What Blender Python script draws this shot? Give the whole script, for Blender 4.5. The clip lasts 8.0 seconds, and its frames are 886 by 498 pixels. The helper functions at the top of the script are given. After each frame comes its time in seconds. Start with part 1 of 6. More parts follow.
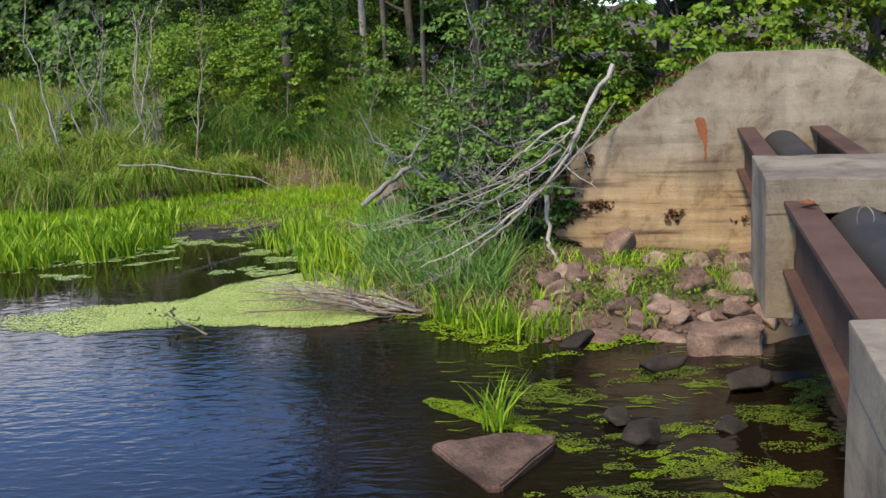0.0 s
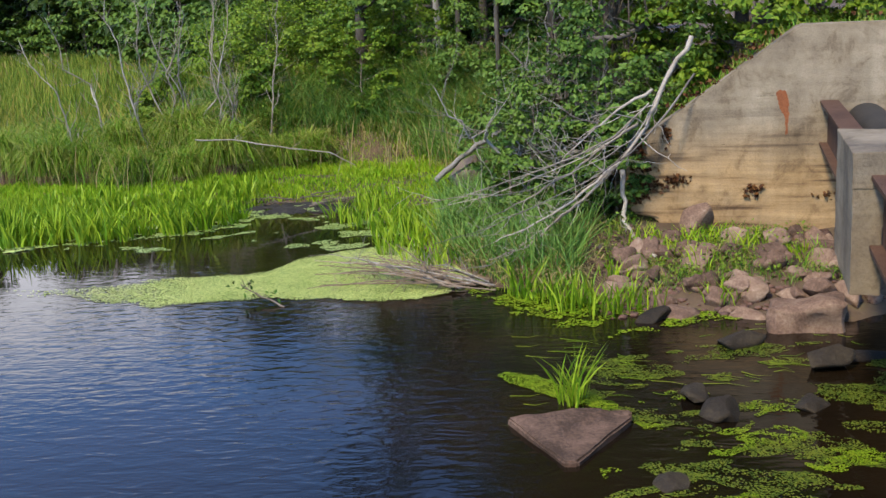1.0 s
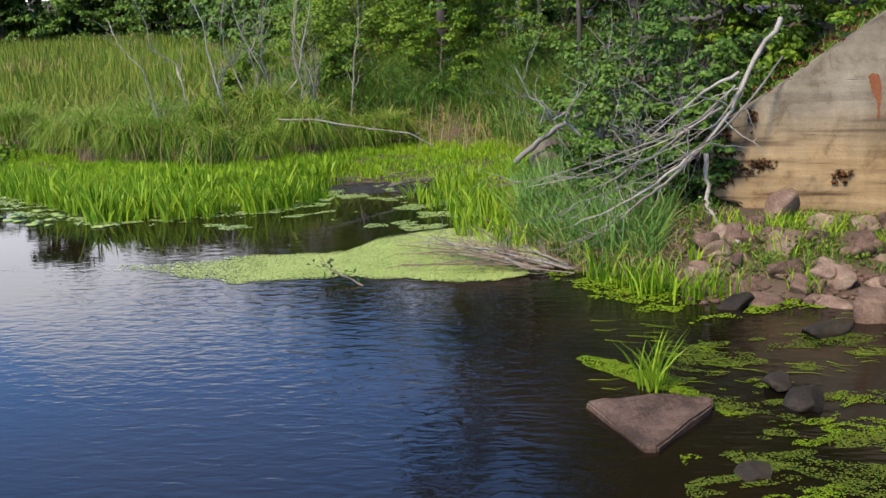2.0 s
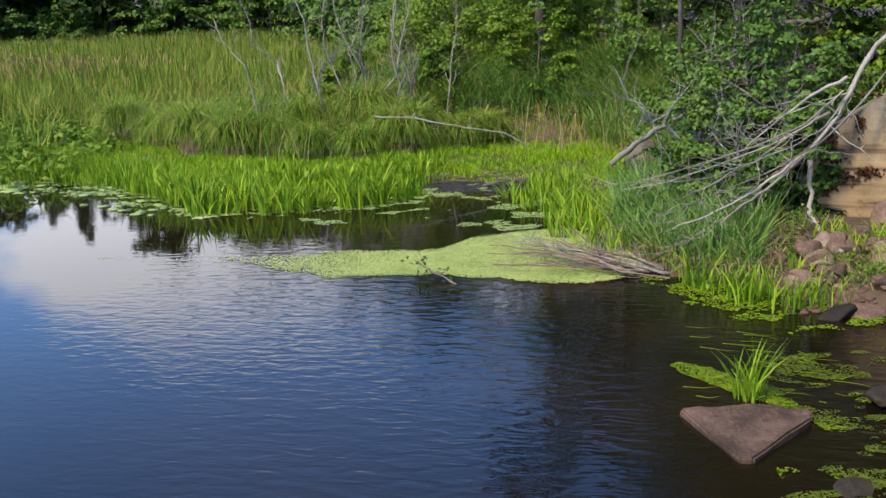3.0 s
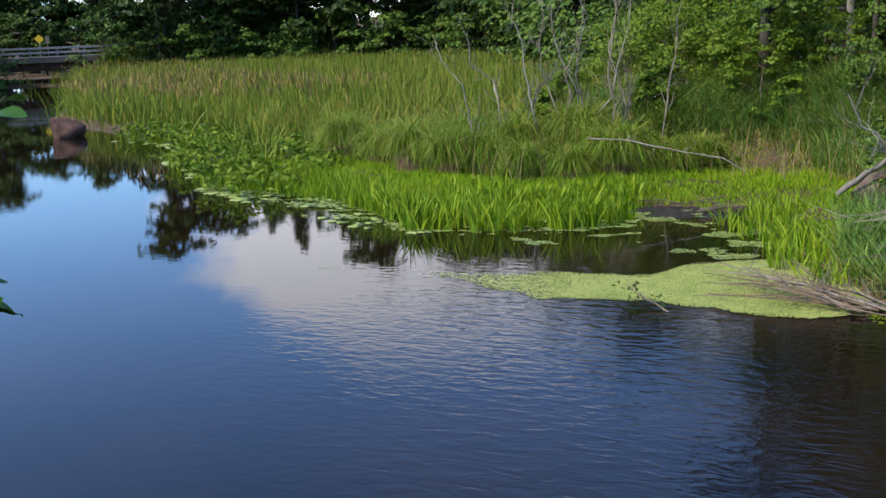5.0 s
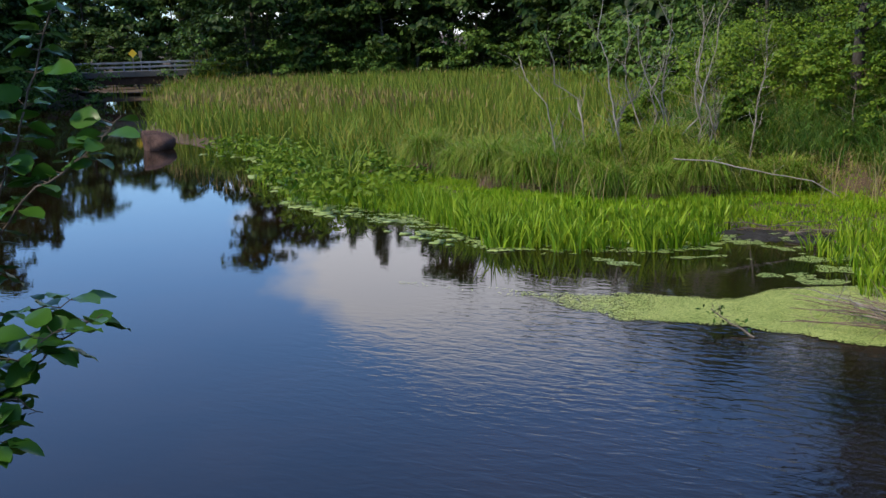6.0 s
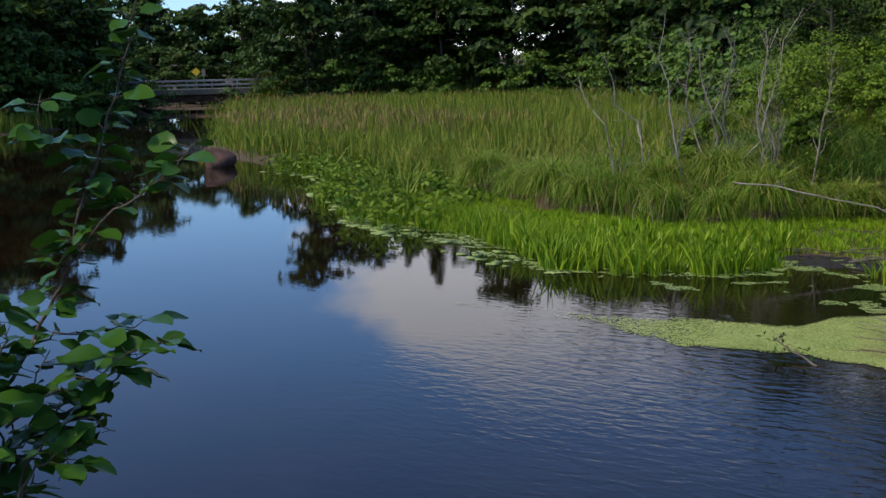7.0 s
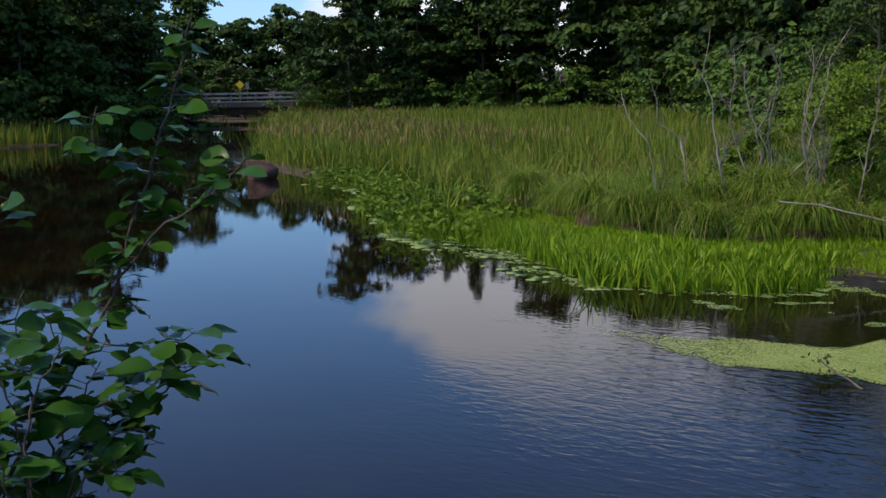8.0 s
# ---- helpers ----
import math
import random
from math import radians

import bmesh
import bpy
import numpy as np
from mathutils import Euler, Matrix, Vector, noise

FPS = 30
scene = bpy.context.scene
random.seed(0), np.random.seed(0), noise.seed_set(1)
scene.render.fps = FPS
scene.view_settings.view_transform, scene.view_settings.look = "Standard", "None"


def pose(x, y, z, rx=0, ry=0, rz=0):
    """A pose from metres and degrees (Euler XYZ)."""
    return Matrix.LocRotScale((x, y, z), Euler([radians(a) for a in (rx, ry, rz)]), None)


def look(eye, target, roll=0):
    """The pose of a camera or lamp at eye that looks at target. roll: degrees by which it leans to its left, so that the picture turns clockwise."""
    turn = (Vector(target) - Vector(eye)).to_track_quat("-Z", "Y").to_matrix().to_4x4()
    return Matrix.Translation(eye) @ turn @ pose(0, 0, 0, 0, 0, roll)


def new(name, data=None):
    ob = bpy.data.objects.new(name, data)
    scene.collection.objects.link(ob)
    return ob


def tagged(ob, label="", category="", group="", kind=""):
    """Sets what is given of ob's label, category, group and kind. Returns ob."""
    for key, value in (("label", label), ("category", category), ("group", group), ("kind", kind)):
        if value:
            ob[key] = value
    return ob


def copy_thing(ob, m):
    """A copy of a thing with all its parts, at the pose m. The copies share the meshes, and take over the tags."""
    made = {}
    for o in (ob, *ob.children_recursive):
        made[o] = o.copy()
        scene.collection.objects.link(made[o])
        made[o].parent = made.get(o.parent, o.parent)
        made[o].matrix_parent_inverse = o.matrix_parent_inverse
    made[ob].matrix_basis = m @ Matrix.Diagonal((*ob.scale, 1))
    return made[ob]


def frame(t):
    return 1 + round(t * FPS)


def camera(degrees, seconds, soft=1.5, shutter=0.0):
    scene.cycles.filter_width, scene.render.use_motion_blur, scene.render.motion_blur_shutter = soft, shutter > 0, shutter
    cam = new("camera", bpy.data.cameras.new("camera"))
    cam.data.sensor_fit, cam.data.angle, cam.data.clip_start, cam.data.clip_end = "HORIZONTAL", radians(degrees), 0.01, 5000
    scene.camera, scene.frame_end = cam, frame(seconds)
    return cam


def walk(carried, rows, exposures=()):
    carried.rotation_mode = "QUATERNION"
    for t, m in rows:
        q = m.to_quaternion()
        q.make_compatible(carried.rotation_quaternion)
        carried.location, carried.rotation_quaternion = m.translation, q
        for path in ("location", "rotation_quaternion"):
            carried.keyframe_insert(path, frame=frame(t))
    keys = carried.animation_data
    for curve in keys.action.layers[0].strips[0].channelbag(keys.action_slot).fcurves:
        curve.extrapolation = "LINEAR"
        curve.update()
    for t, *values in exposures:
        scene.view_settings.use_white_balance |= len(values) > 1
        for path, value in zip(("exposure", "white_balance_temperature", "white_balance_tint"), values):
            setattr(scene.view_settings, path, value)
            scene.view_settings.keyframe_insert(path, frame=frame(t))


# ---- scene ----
# ---- camera ----
cam = camera(45.6, 8.0)
ROWS = [
    (0.0, 0.000, 0.000, 3.000, 78.452, 2.578, 0.000),
    (0.5, -0.024, 0.000, 3.000, 77.883, 2.929, 1.938),
    (1.0, -0.052, 0.000, 2.996, 77.280, 3.106, 3.759),
    (2.5, -0.117, -0.009, 2.987, 76.468, 2.834, 10.388),
    (3.0, -0.141, -0.014, 2.991, 76.756, 2.535, 13.068),
    (3.5, -0.169, -0.020, 2.999, 77.147, 2.326, 15.915),
    (4.0, -0.194, -0.028, 3.006, 77.543, 2.247, 18.836),
    (4.5, -0.220, -0.030, 3.014, 77.887, 2.372, 21.672),
    (5.0, -0.240, -0.036, 3.016, 78.272, 2.307, 24.360),
    (6.5, -0.290, -0.061, 3.043, 79.923, 1.658, 30.507),
    (7.0, -0.299, -0.067, 3.049, 80.493, 1.441, 31.914),
    (7.5, -0.310, -0.070, 3.051, 80.973, 1.179, 33.091),
    (8.0, -0.322, -0.069, 3.053, 81.327, 0.960, 34.133),
]
EXPOSURES = [(0.0, 0.66), (2.5, 0.66), (4.5, 0.52), (6.5, 0.0), (8.0, -0.34)]
walk(cam, [(t, pose(x, y, z, rx, ry, rz)) for t, x, y, z, rx, ry, rz in ROWS], EXPOSURES)

# ---- sky and sun ----
SUN_EL, SUN_AZ = 50.0, 212.0          # azimuth clockwise from +y
world = bpy.data.worlds.new("sky")
scene.world = world
world.use_nodes = True
wt = world.node_tree
wt.nodes.clear()


def wn(kind, **inputs):
    n = wt.nodes.new(kind)
    for k, v in inputs.items():
        n.inputs[k].default_value = v
    return n


sky = wn("ShaderNodeTexSky")
sky.sky_type, sky.sun_disc = "NISHITA", False
sky.sun_elevation, sky.sun_rotation = radians(SUN_EL), radians(SUN_AZ)
wco = wn("ShaderNodeTexCoord")
wmap = wn("ShaderNodeMapping", Scale=(1.0, 1.0, 2.6), Location=(0.4, 0.9, 0.0))
wt.links.new(wco.outputs["Generated"], wmap.inputs["Vector"])
wnoise = wn("ShaderNodeTexNoise", Scale=2.3, Detail=6.0, Roughness=0.55)
wt.links.new(wmap.outputs["Vector"], wnoise.inputs["Vector"])
wsep = wn("ShaderNodeSeparateXYZ")
wt.links.new(wco.outputs["Generated"], wsep.inputs["Vector"])
# thick cloud low over the horizon, thinning overhead
wlow = wn("ShaderNodeMapRange", **{"From Min": 0.06, "From Max": 0.28, "To Min": 0.02, "To Max": -0.12})
wt.links.new(wsep.outputs["Z"], wlow.inputs["Value"])
# one long bright bank of cloud over the marsh, sharp at its western end
def wrange(src, lo, hi, out):
    n = wn("ShaderNodeMapRange", **{"From Min": lo, "From Max": hi, "To Min": 0.0, "To Max": out})
    n.interpolation_type = "SMOOTHSTEP"
    wt.links.new(src, n.inputs["Value"])
    return n.outputs["Result"]


def wmath(op, a, b):
    n = wn("ShaderNodeMath")
    n.operation = op
    for i, v in enumerate((a, b)):
        if isinstance(v, (int, float)):
            n.inputs[i].default_value = v
        else:
            wt.links.new(v, n.inputs[i])
    return n.outputs[0]


def wdir(degrees):
    n = wn("ShaderNodeVectorMath")
    n.operation = "DOT_PRODUCT"
    n.inputs[1].default_value = (math.sin(radians(degrees)), math.cos(radians(degrees)), 0)
    wt.links.new(wco.outputs["Generated"], n.inputs[0])
    return n.outputs["Value"]


wsoft = wmath("MULTIPLY_ADD", wnoise.outputs["Fac"], 0.36)
wsoft.node.inputs[2].default_value = -0.18
wslant = wmath("MULTIPLY_ADD", wsep.outputs["Z"], -0.5)
wslant.node.inputs[2].default_value = 0.085
wacross = wmath("ADD", wmath("ADD", wdir(66.0), wsoft), wslant)
wheight = wmath("ADD", wsep.outputs["Z"], wsoft)
wbank = wmath("MULTIPLY", wrange(wacross, -0.26, -0.17, 1.0), wrange(wacross, 0.70, 0.30, 1.0))
wbank = wmath("MULTIPLY", wbank, wrange(wheight, 0.40, 0.21, 0.46))
wbank = wmath("MULTIPLY", wbank, wrange(wdir(-24.0), 0.2, 0.4, 1.0))
wadd = wn("ShaderNodeMath")
wadd.operation = "ADD"
wt.links.new(wnoise.outputs["Fac"], wadd.inputs[0])
wt.links.new(wlow.outputs["Result"], wadd.inputs[1])
wsum = wn("ShaderNodeMath")
wsum.operation = "ADD"
wt.links.new(wadd.outputs[0], wsum.inputs[0])
wt.links.new(wbank, wsum.inputs[1])
wfac = wn("ShaderNodeMapRange", **{"From Min": 0.57, "From Max": 0.80, "To Min": 0.0, "To Max": 0.92})
wt.links.new(wsum.outputs[0], wfac.inputs["Value"])
wmix = wn("ShaderNodeMix")
wmix.data_type = "RGBA"
wmix.inputs["B"].default_value = (13.2, 13.0, 13.8, 1)
wt.links.new(wfac.outputs["Result"], wmix.inputs["Factor"])
wdeep = wn("ShaderNodeMix")
wdeep.data_type, wdeep.blend_type = "RGBA", "MULTIPLY"
wdeep.inputs["Factor"].default_value = 1.0
wdeep.inputs["B"].default_value = (1.5, 2.05, 2.85, 1)
wt.links.new(sky.outputs["Color"], wdeep.inputs["A"])
wt.links.new(wdeep.outputs["Result"], wmix.inputs["A"])
wbg = wn("ShaderNodeBackground", Strength=0.095)
wt.links.new(wmix.outputs["Result"], wbg.inputs["Color"])
wout = wn("ShaderNodeOutputWorld")
wt.links.new(wbg.outputs["Background"], wout.inputs["Surface"])

sun_data = bpy.data.lights.new("sun", "SUN")
sun_data.energy, sun_data.angle, sun_data.color = 3.9, radians(8), (1.0, 0.88, 0.68)
sun = new("sun", sun_data)
az, el = radians(SUN_AZ), radians(SUN_EL)
sun.matrix_world = look((math.sin(az) * math.cos(el) * 60, math.cos(az) * math.cos(el) * 60, math.sin(el) * 60), (0, 0, 0))


# ---- materials ----
def material(name):
    m = bpy.data.materials.new(name)
    m.use_nodes = True
    nt = m.node_tree
    return m, nt, nt.nodes["Principled BSDF"], nt.nodes["Material Output"]


def node(nt, kind, links=(), **inputs):
    n = nt.nodes.new(kind)
    for k, v in inputs.items():
        n.inputs[k].default_value = v
    for sock, src in links:
        nt.links.new(src, n.inputs[sock])
    return n


def ramp(nt, fac, stops):
    n = nt.nodes.new("ShaderNodeValToRGB")
    els = n.color_ramp.elements
    while len(els) < len(stops):
        els.new(0.5)
    for e, (p, c) in zip(els, stops):
        e.position, e.color = p, (*c, 1)
    nt.links.new(fac, n.inputs["Fac"])
    return n.outputs["Color"]


def mixed(nt, fac, a, b, blend="MIX"):
    n = nt.nodes.new("ShaderNodeMix")
    n.data_type, n.blend_type = "RGBA", blend
    for sock, v in (("Factor", fac), ("A", a), ("B", b)):
        if isinstance(v, (int, float)):
            n.inputs[sock].default_value = v
        elif isinstance(v, tuple):
            n.inputs[sock].default_value = (*v, 1)
        else:
            nt.links.new(v, n.inputs[sock])
    return n.outputs["Result"]


def foliage(name, stops, gloss=0.45, through_light=0.35, patch=0.5, by_object=False):
    """Leaves and blades: colour by island, patchy over metres, light passes through."""
    stops = [(p, (c[0] * 1.18, c[1], c[2] * 0.65)) for p, c in stops]
    m, nt, bsdf, out = material(name)
    geo = node(nt, "ShaderNodeNewGeometry")
    big = node(nt, "ShaderNodeTexNoise", [("Vector", geo.outputs["Position"])], Scale=patch, Detail=3.0)
    fac = node(nt, "ShaderNodeMath", [(0, geo.outputs["Random Per Island"]), (1, big.outputs["Fac"])])
    fac.operation = "ADD"
    half = node(nt, "ShaderNodeMapRange", [("Value", fac.outputs[0])], **{"From Min": 0.42, "From Max": 1.2})
    src = half.outputs["Result"]
    if by_object:
        info = node(nt, "ShaderNodeObjectInfo")
        a = node(nt, "ShaderNodeMath", [(0, info.outputs["Random"])])
        a.operation, a.inputs[1].default_value = "MULTIPLY_ADD", 0.5
        a.inputs[2].default_value = -0.25
        b = node(nt, "ShaderNodeMath", [(0, a.outputs[0]), (1, src)])
        b.operation = "ADD"
        src = b.outputs[0]
    col = ramp(nt, src, stops)
    nt.links.new(col, bsdf.inputs["Base Color"])
    bsdf.inputs["Roughness"].default_value = gloss
    bsdf.inputs["Specular IOR Level"].default_value = 0.12
    tr = node(nt, "ShaderNodeBsdfTranslucent", [("Color", col)])
    mx = node(nt, "ShaderNodeMixShader", [(1, bsdf.outputs[0]), (2, tr.outputs[0])], Fac=through_light * 0.7)
    nt.links.new(mx.outputs[0], out.inputs["Surface"])
    return m


def rocky(name, stops, scale=3.0, rough=0.85, bump=0.5, fine=30.0, by_object=True, metal=0.0):
    """Stone, bark, soil: two scales of noise, with relief."""
    m, nt, bsdf, out = material(name)
    co = node(nt, "ShaderNodeTexCoord")
    big = node(nt, "ShaderNodeTexNoise", [("Vector", co.outputs["Object"])], Scale=scale, Detail=5.0, Roughness=0.6)
    small = node(nt, "ShaderNodeTexNoise", [("Vector", co.outputs["Object"])], Scale=fine, Detail=4.0, Roughness=0.7)
    fac = mixed(nt, 0.4, big.outputs["Fac"], small.outputs["Fac"])
    if by_object:
        info = node(nt, "ShaderNodeObjectInfo")
        a = node(nt, "ShaderNodeMath", [(0, info.outputs["Random"])])
        a.operation, a.inputs[1].default_value, a.inputs[2].default_value = "MULTIPLY_ADD", 0.24, -0.12
        b = node(nt, "ShaderNodeMath", [(0, a.outputs[0]), (1, fac)])
        b.operation = "ADD"
        fac = b.outputs[0]
    nt.links.new(ramp(nt, fac, stops), bsdf.inputs["Base Color"])
    bsdf.inputs["Roughness"].default_value = rough
    bsdf.inputs["Specular IOR Level"].default_value = 0.25
    bsdf.inputs["Metallic"].default_value = metal
    both = mixed(nt, 0.5, big.outputs["Fac"], small.outputs["Fac"])
    bm_ = node(nt, "ShaderNodeBump", [("Height", both)], Strength=bump, Distance=0.03)
    nt.links.new(bm_.outputs[0], bsdf.inputs["Normal"])
    return m


SEDGE = foliage("sedge_green", [(0.0, (0.025, 0.074, 0.007)), (0.45, (0.066, 0.184, 0.019)), (0.8, (0.118, 0.253, 0.039)), (1.0, (0.220, 0.262, 0.087))])
TUSSOCK = foliage("tussock_green", [(0.0, (0.047, 0.121, 0.009)), (0.5, (0.115, 0.242, 0.025)), (0.85, (0.176, 0.307, 0.048)), (1.0, (0.244, 0.290, 0.096))], 0.5, 0.45)
IRIS = foliage("iris_green", [(0.0, (0.039, 0.104, 0.009)), (0.5, (0.105, 0.237, 0.015)), (1.0, (0.227, 0.361, 0.038))], 0.4, 0.45)
LIME = foliage("bright_grass", [(0.0, (0.060, 0.164, 0.005)), (0.5, (0.121, 0.285, 0.011)), (1.0, (0.225, 0.363, 0.026))], 0.5, 0.4)
MARSH = foliage("marsh_grass", [(0.0, (0.049, 0.106, 0.011)), (0.5, (0.095, 0.190, 0.031)), (0.85, (0.153, 0.248, 0.044)), (1.0, (0.254, 0.257, 0.071))], 0.55, 0.4, 0.35)
CATTAIL = foliage("reed_green", [(0.0, (0.045, 0.095, 0.014)), (0.5, (0.099, 0.175, 0.032)), (1.0, (0.179, 0.246, 0.047))], 0.5, 0.35, 0.15)
STRAW = foliage("dry_straw", [(0.0, (0.10, 0.092, 0.06)), (0.5, (0.20, 0.18, 0.12)), (1.0, (0.32, 0.285, 0.20))], 0.7, 0.3)
BLUEGRASS = foliage("blue_green_grass", [(0.0, (0.034, 0.090, 0.028)), (0.5, (0.069, 0.174, 0.045)), (1.0, (0.146, 0.269, 0.084))], 0.5, 0.35)
LEAF = foliage("tree_leaf", [(0.0, (0.010, 0.024, 0.007)), (0.5, (0.022, 0.052, 0.013)), (1.0, (0.05, 0.098, 0.023))], 0.5, 0.25, 0.25, True)
LEAF_NEAR = foliage("shrub_leaf", [(0.0, (0.014, 0.039, 0.010)), (0.5, (0.039, 0.094, 0.022)), (1.0, (0.094, 0.178, 0.042))], 0.45, 0.3, 0.7, True)
LEAF_LIGHT = foliage("maple_leaf", [(0.0, (0.023, 0.063, 0.007)), (0.5, (0.061, 0.139, 0.014)), (1.0, (0.135, 0.224, 0.031))], 0.45, 0.4, 0.8, True)
ALDER = foliage("glossy_leaf", [(0.0, (0.008, 0.032, 0.006)), (0.5, (0.018, 0.064, 0.010)), (1.0, (0.036, 0.104, 0.018))], 0.32, 0.25, 1.5)
NEEDLE = foliage("needle_green", [(0.0, (0.008, 0.024, 0.008)), (0.6, (0.018, 0.045, 0.014)), (1.0, (0.04, 0.075, 0.022))], 0.6, 0.15, 0.3, True)
DUCKWEED_LEAF = foliage("duckweed_leaf", [(0.0, (0.037, 0.094, 0.004)), (0.5, (0.087, 0.175, 0.008)), (1.0, (0.150, 0.225, 0.019))], 0.4, 0.1, 1.2)
PADLEAF = foliage("lily_leaf", [(0.0, (0.08, 0.17, 0.05)), (0.5, (0.16, 0.27, 0.10)), (1.0, (0.26, 0.36, 0.17))], 0.3, 0.1, 1.2)

SOIL = rocky("bank_soil", [(0.3, (0.03, 0.020, 0.012)), (0.5, (0.085, 0.055, 0.032)), (0.7, (0.10, 0.085, 0.035))], 0.8, 0.95, 0.8, 9.0, False)
MUD = rocky("wet_mud", [(0.3, (0.010, 0.009, 0.007)), (0.55, (0.026, 0.023, 0.018)), (0.75, (0.055, 0.048, 0.036))], 4.0, 0.95, 1.0, 22.0, False)
STONE = rocky("red_field_stone", [(0.32, (0.042, 0.024, 0.014)), (0.47, (0.120, 0.070, 0.046)), (0.60, (0.203, 0.132, 0.088)), (0.76, (0.333, 0.246, 0.180))], 4.0, 0.85, 0.6, 40.0)
REDSTONE = rocky("dark_red_stone", [(0.3, (0.05, 0.028, 0.02)), (0.5, (0.13, 0.07, 0.05)), (0.7, (0.22, 0.13, 0.095))], 2.0, 0.85, 0.6, 20.0)
WETSTONE = rocky("wet_dark_stone", [(0.3, (0.006, 0.004, 0.002)), (0.55, (0.023, 0.016, 0.009)), (0.75, (0.051, 0.037, 0.020))], 5.0, 0.8, 0.9, 40.0)
BARK = rocky("grey_bark", [(0.3, (0.028, 0.023, 0.018)), (0.55, (0.077, 0.065, 0.052)), (0.75, (0.140, 0.122, 0.105))], 2.0, 0.9, 0.9, 14.0)
PALEBARK = rocky("pale_bark", [(0.3, (0.20, 0.17, 0.13)), (0.55, (0.36, 0.31, 0.24)), (0.75, (0.50, 0.44, 0.35))], 3.0, 0.85, 0.7, 25.0)
BROWNSTONE = rocky("brown_bank_stone", [(0.3, (0.05, 0.036, 0.025)), (0.55, (0.12, 0.085, 0.06)), (0.75, (0.21, 0.16, 0.12))], 4.0, 0.85, 0.9, 40.0)
ROOTS = rocky("matted_roots", [(0.3, (0.05, 0.028, 0.018)), (0.55, (0.12, 0.065, 0.042)), (0.75, (0.20, 0.12, 0.08))], 6.0, 0.95, 1.0, 40.0)
BRUSHWOOD = rocky("tan_brushwood", [(0.3, (0.09, 0.060, 0.038)), (0.55, (0.19, 0.135, 0.09)), (0.75, (0.30, 0.23, 0.16))], 5.0, 0.85, 0.5, 50.0)
DEADWOOD = rocky("bleached_dead_wood", [(0.3, (0.113, 0.089, 0.066)), (0.5, (0.244, 0.203, 0.155)), (0.72, (0.396, 0.339, 0.273))], 3.0, 0.8, 0.6, 40.0)
GREYWOOD = rocky("grey_dead_wood", [(0.3, (0.089, 0.073, 0.059)), (0.5, (0.187, 0.162, 0.133)), (0.72, (0.325, 0.286, 0.241))], 3.0, 0.85, 0.6, 40.0)
TWIG = rocky("brown_twig", [(0.3, (0.05, 0.036, 0.025)), (0.55, (0.11, 0.085, 0.06)), (0.75, (0.20, 0.16, 0.12))], 5.0, 0.8, 0.5, 50.0)
RUST = rocky("rusty_steel", [(0.3, (0.029, 0.013, 0.008)), (0.5, (0.068, 0.033, 0.019)), (0.68, (0.104, 0.055, 0.033)), (0.82, (0.163, 0.085, 0.046))], 2.5, 0.85, 0.35, 60.0, False, 0.0)
PIPE = rocky("black_pipe_coating", [(0.3, (0.011, 0.010, 0.010)), (0.55, (0.032, 0.028, 0.025)), (0.75, (0.081, 0.057, 0.046))], 2.5, 0.55, 0.3, 50.0, False)
ROADGREY = rocky("road_concrete", [(0.3, (0.05, 0.047, 0.04)), (0.55, (0.09, 0.085, 0.075)), (0.75, (0.14, 0.13, 0.115))], 0.6, 0.9, 0.4, 6.0, False)
STEELGREY = rocky("galvanised_rail", [(0.3, (0.13, 0.13, 0.13)), (0.6, (0.24, 0.24, 0.23))], 2.0, 0.5, 0.1, 20.0, False, 0.4)


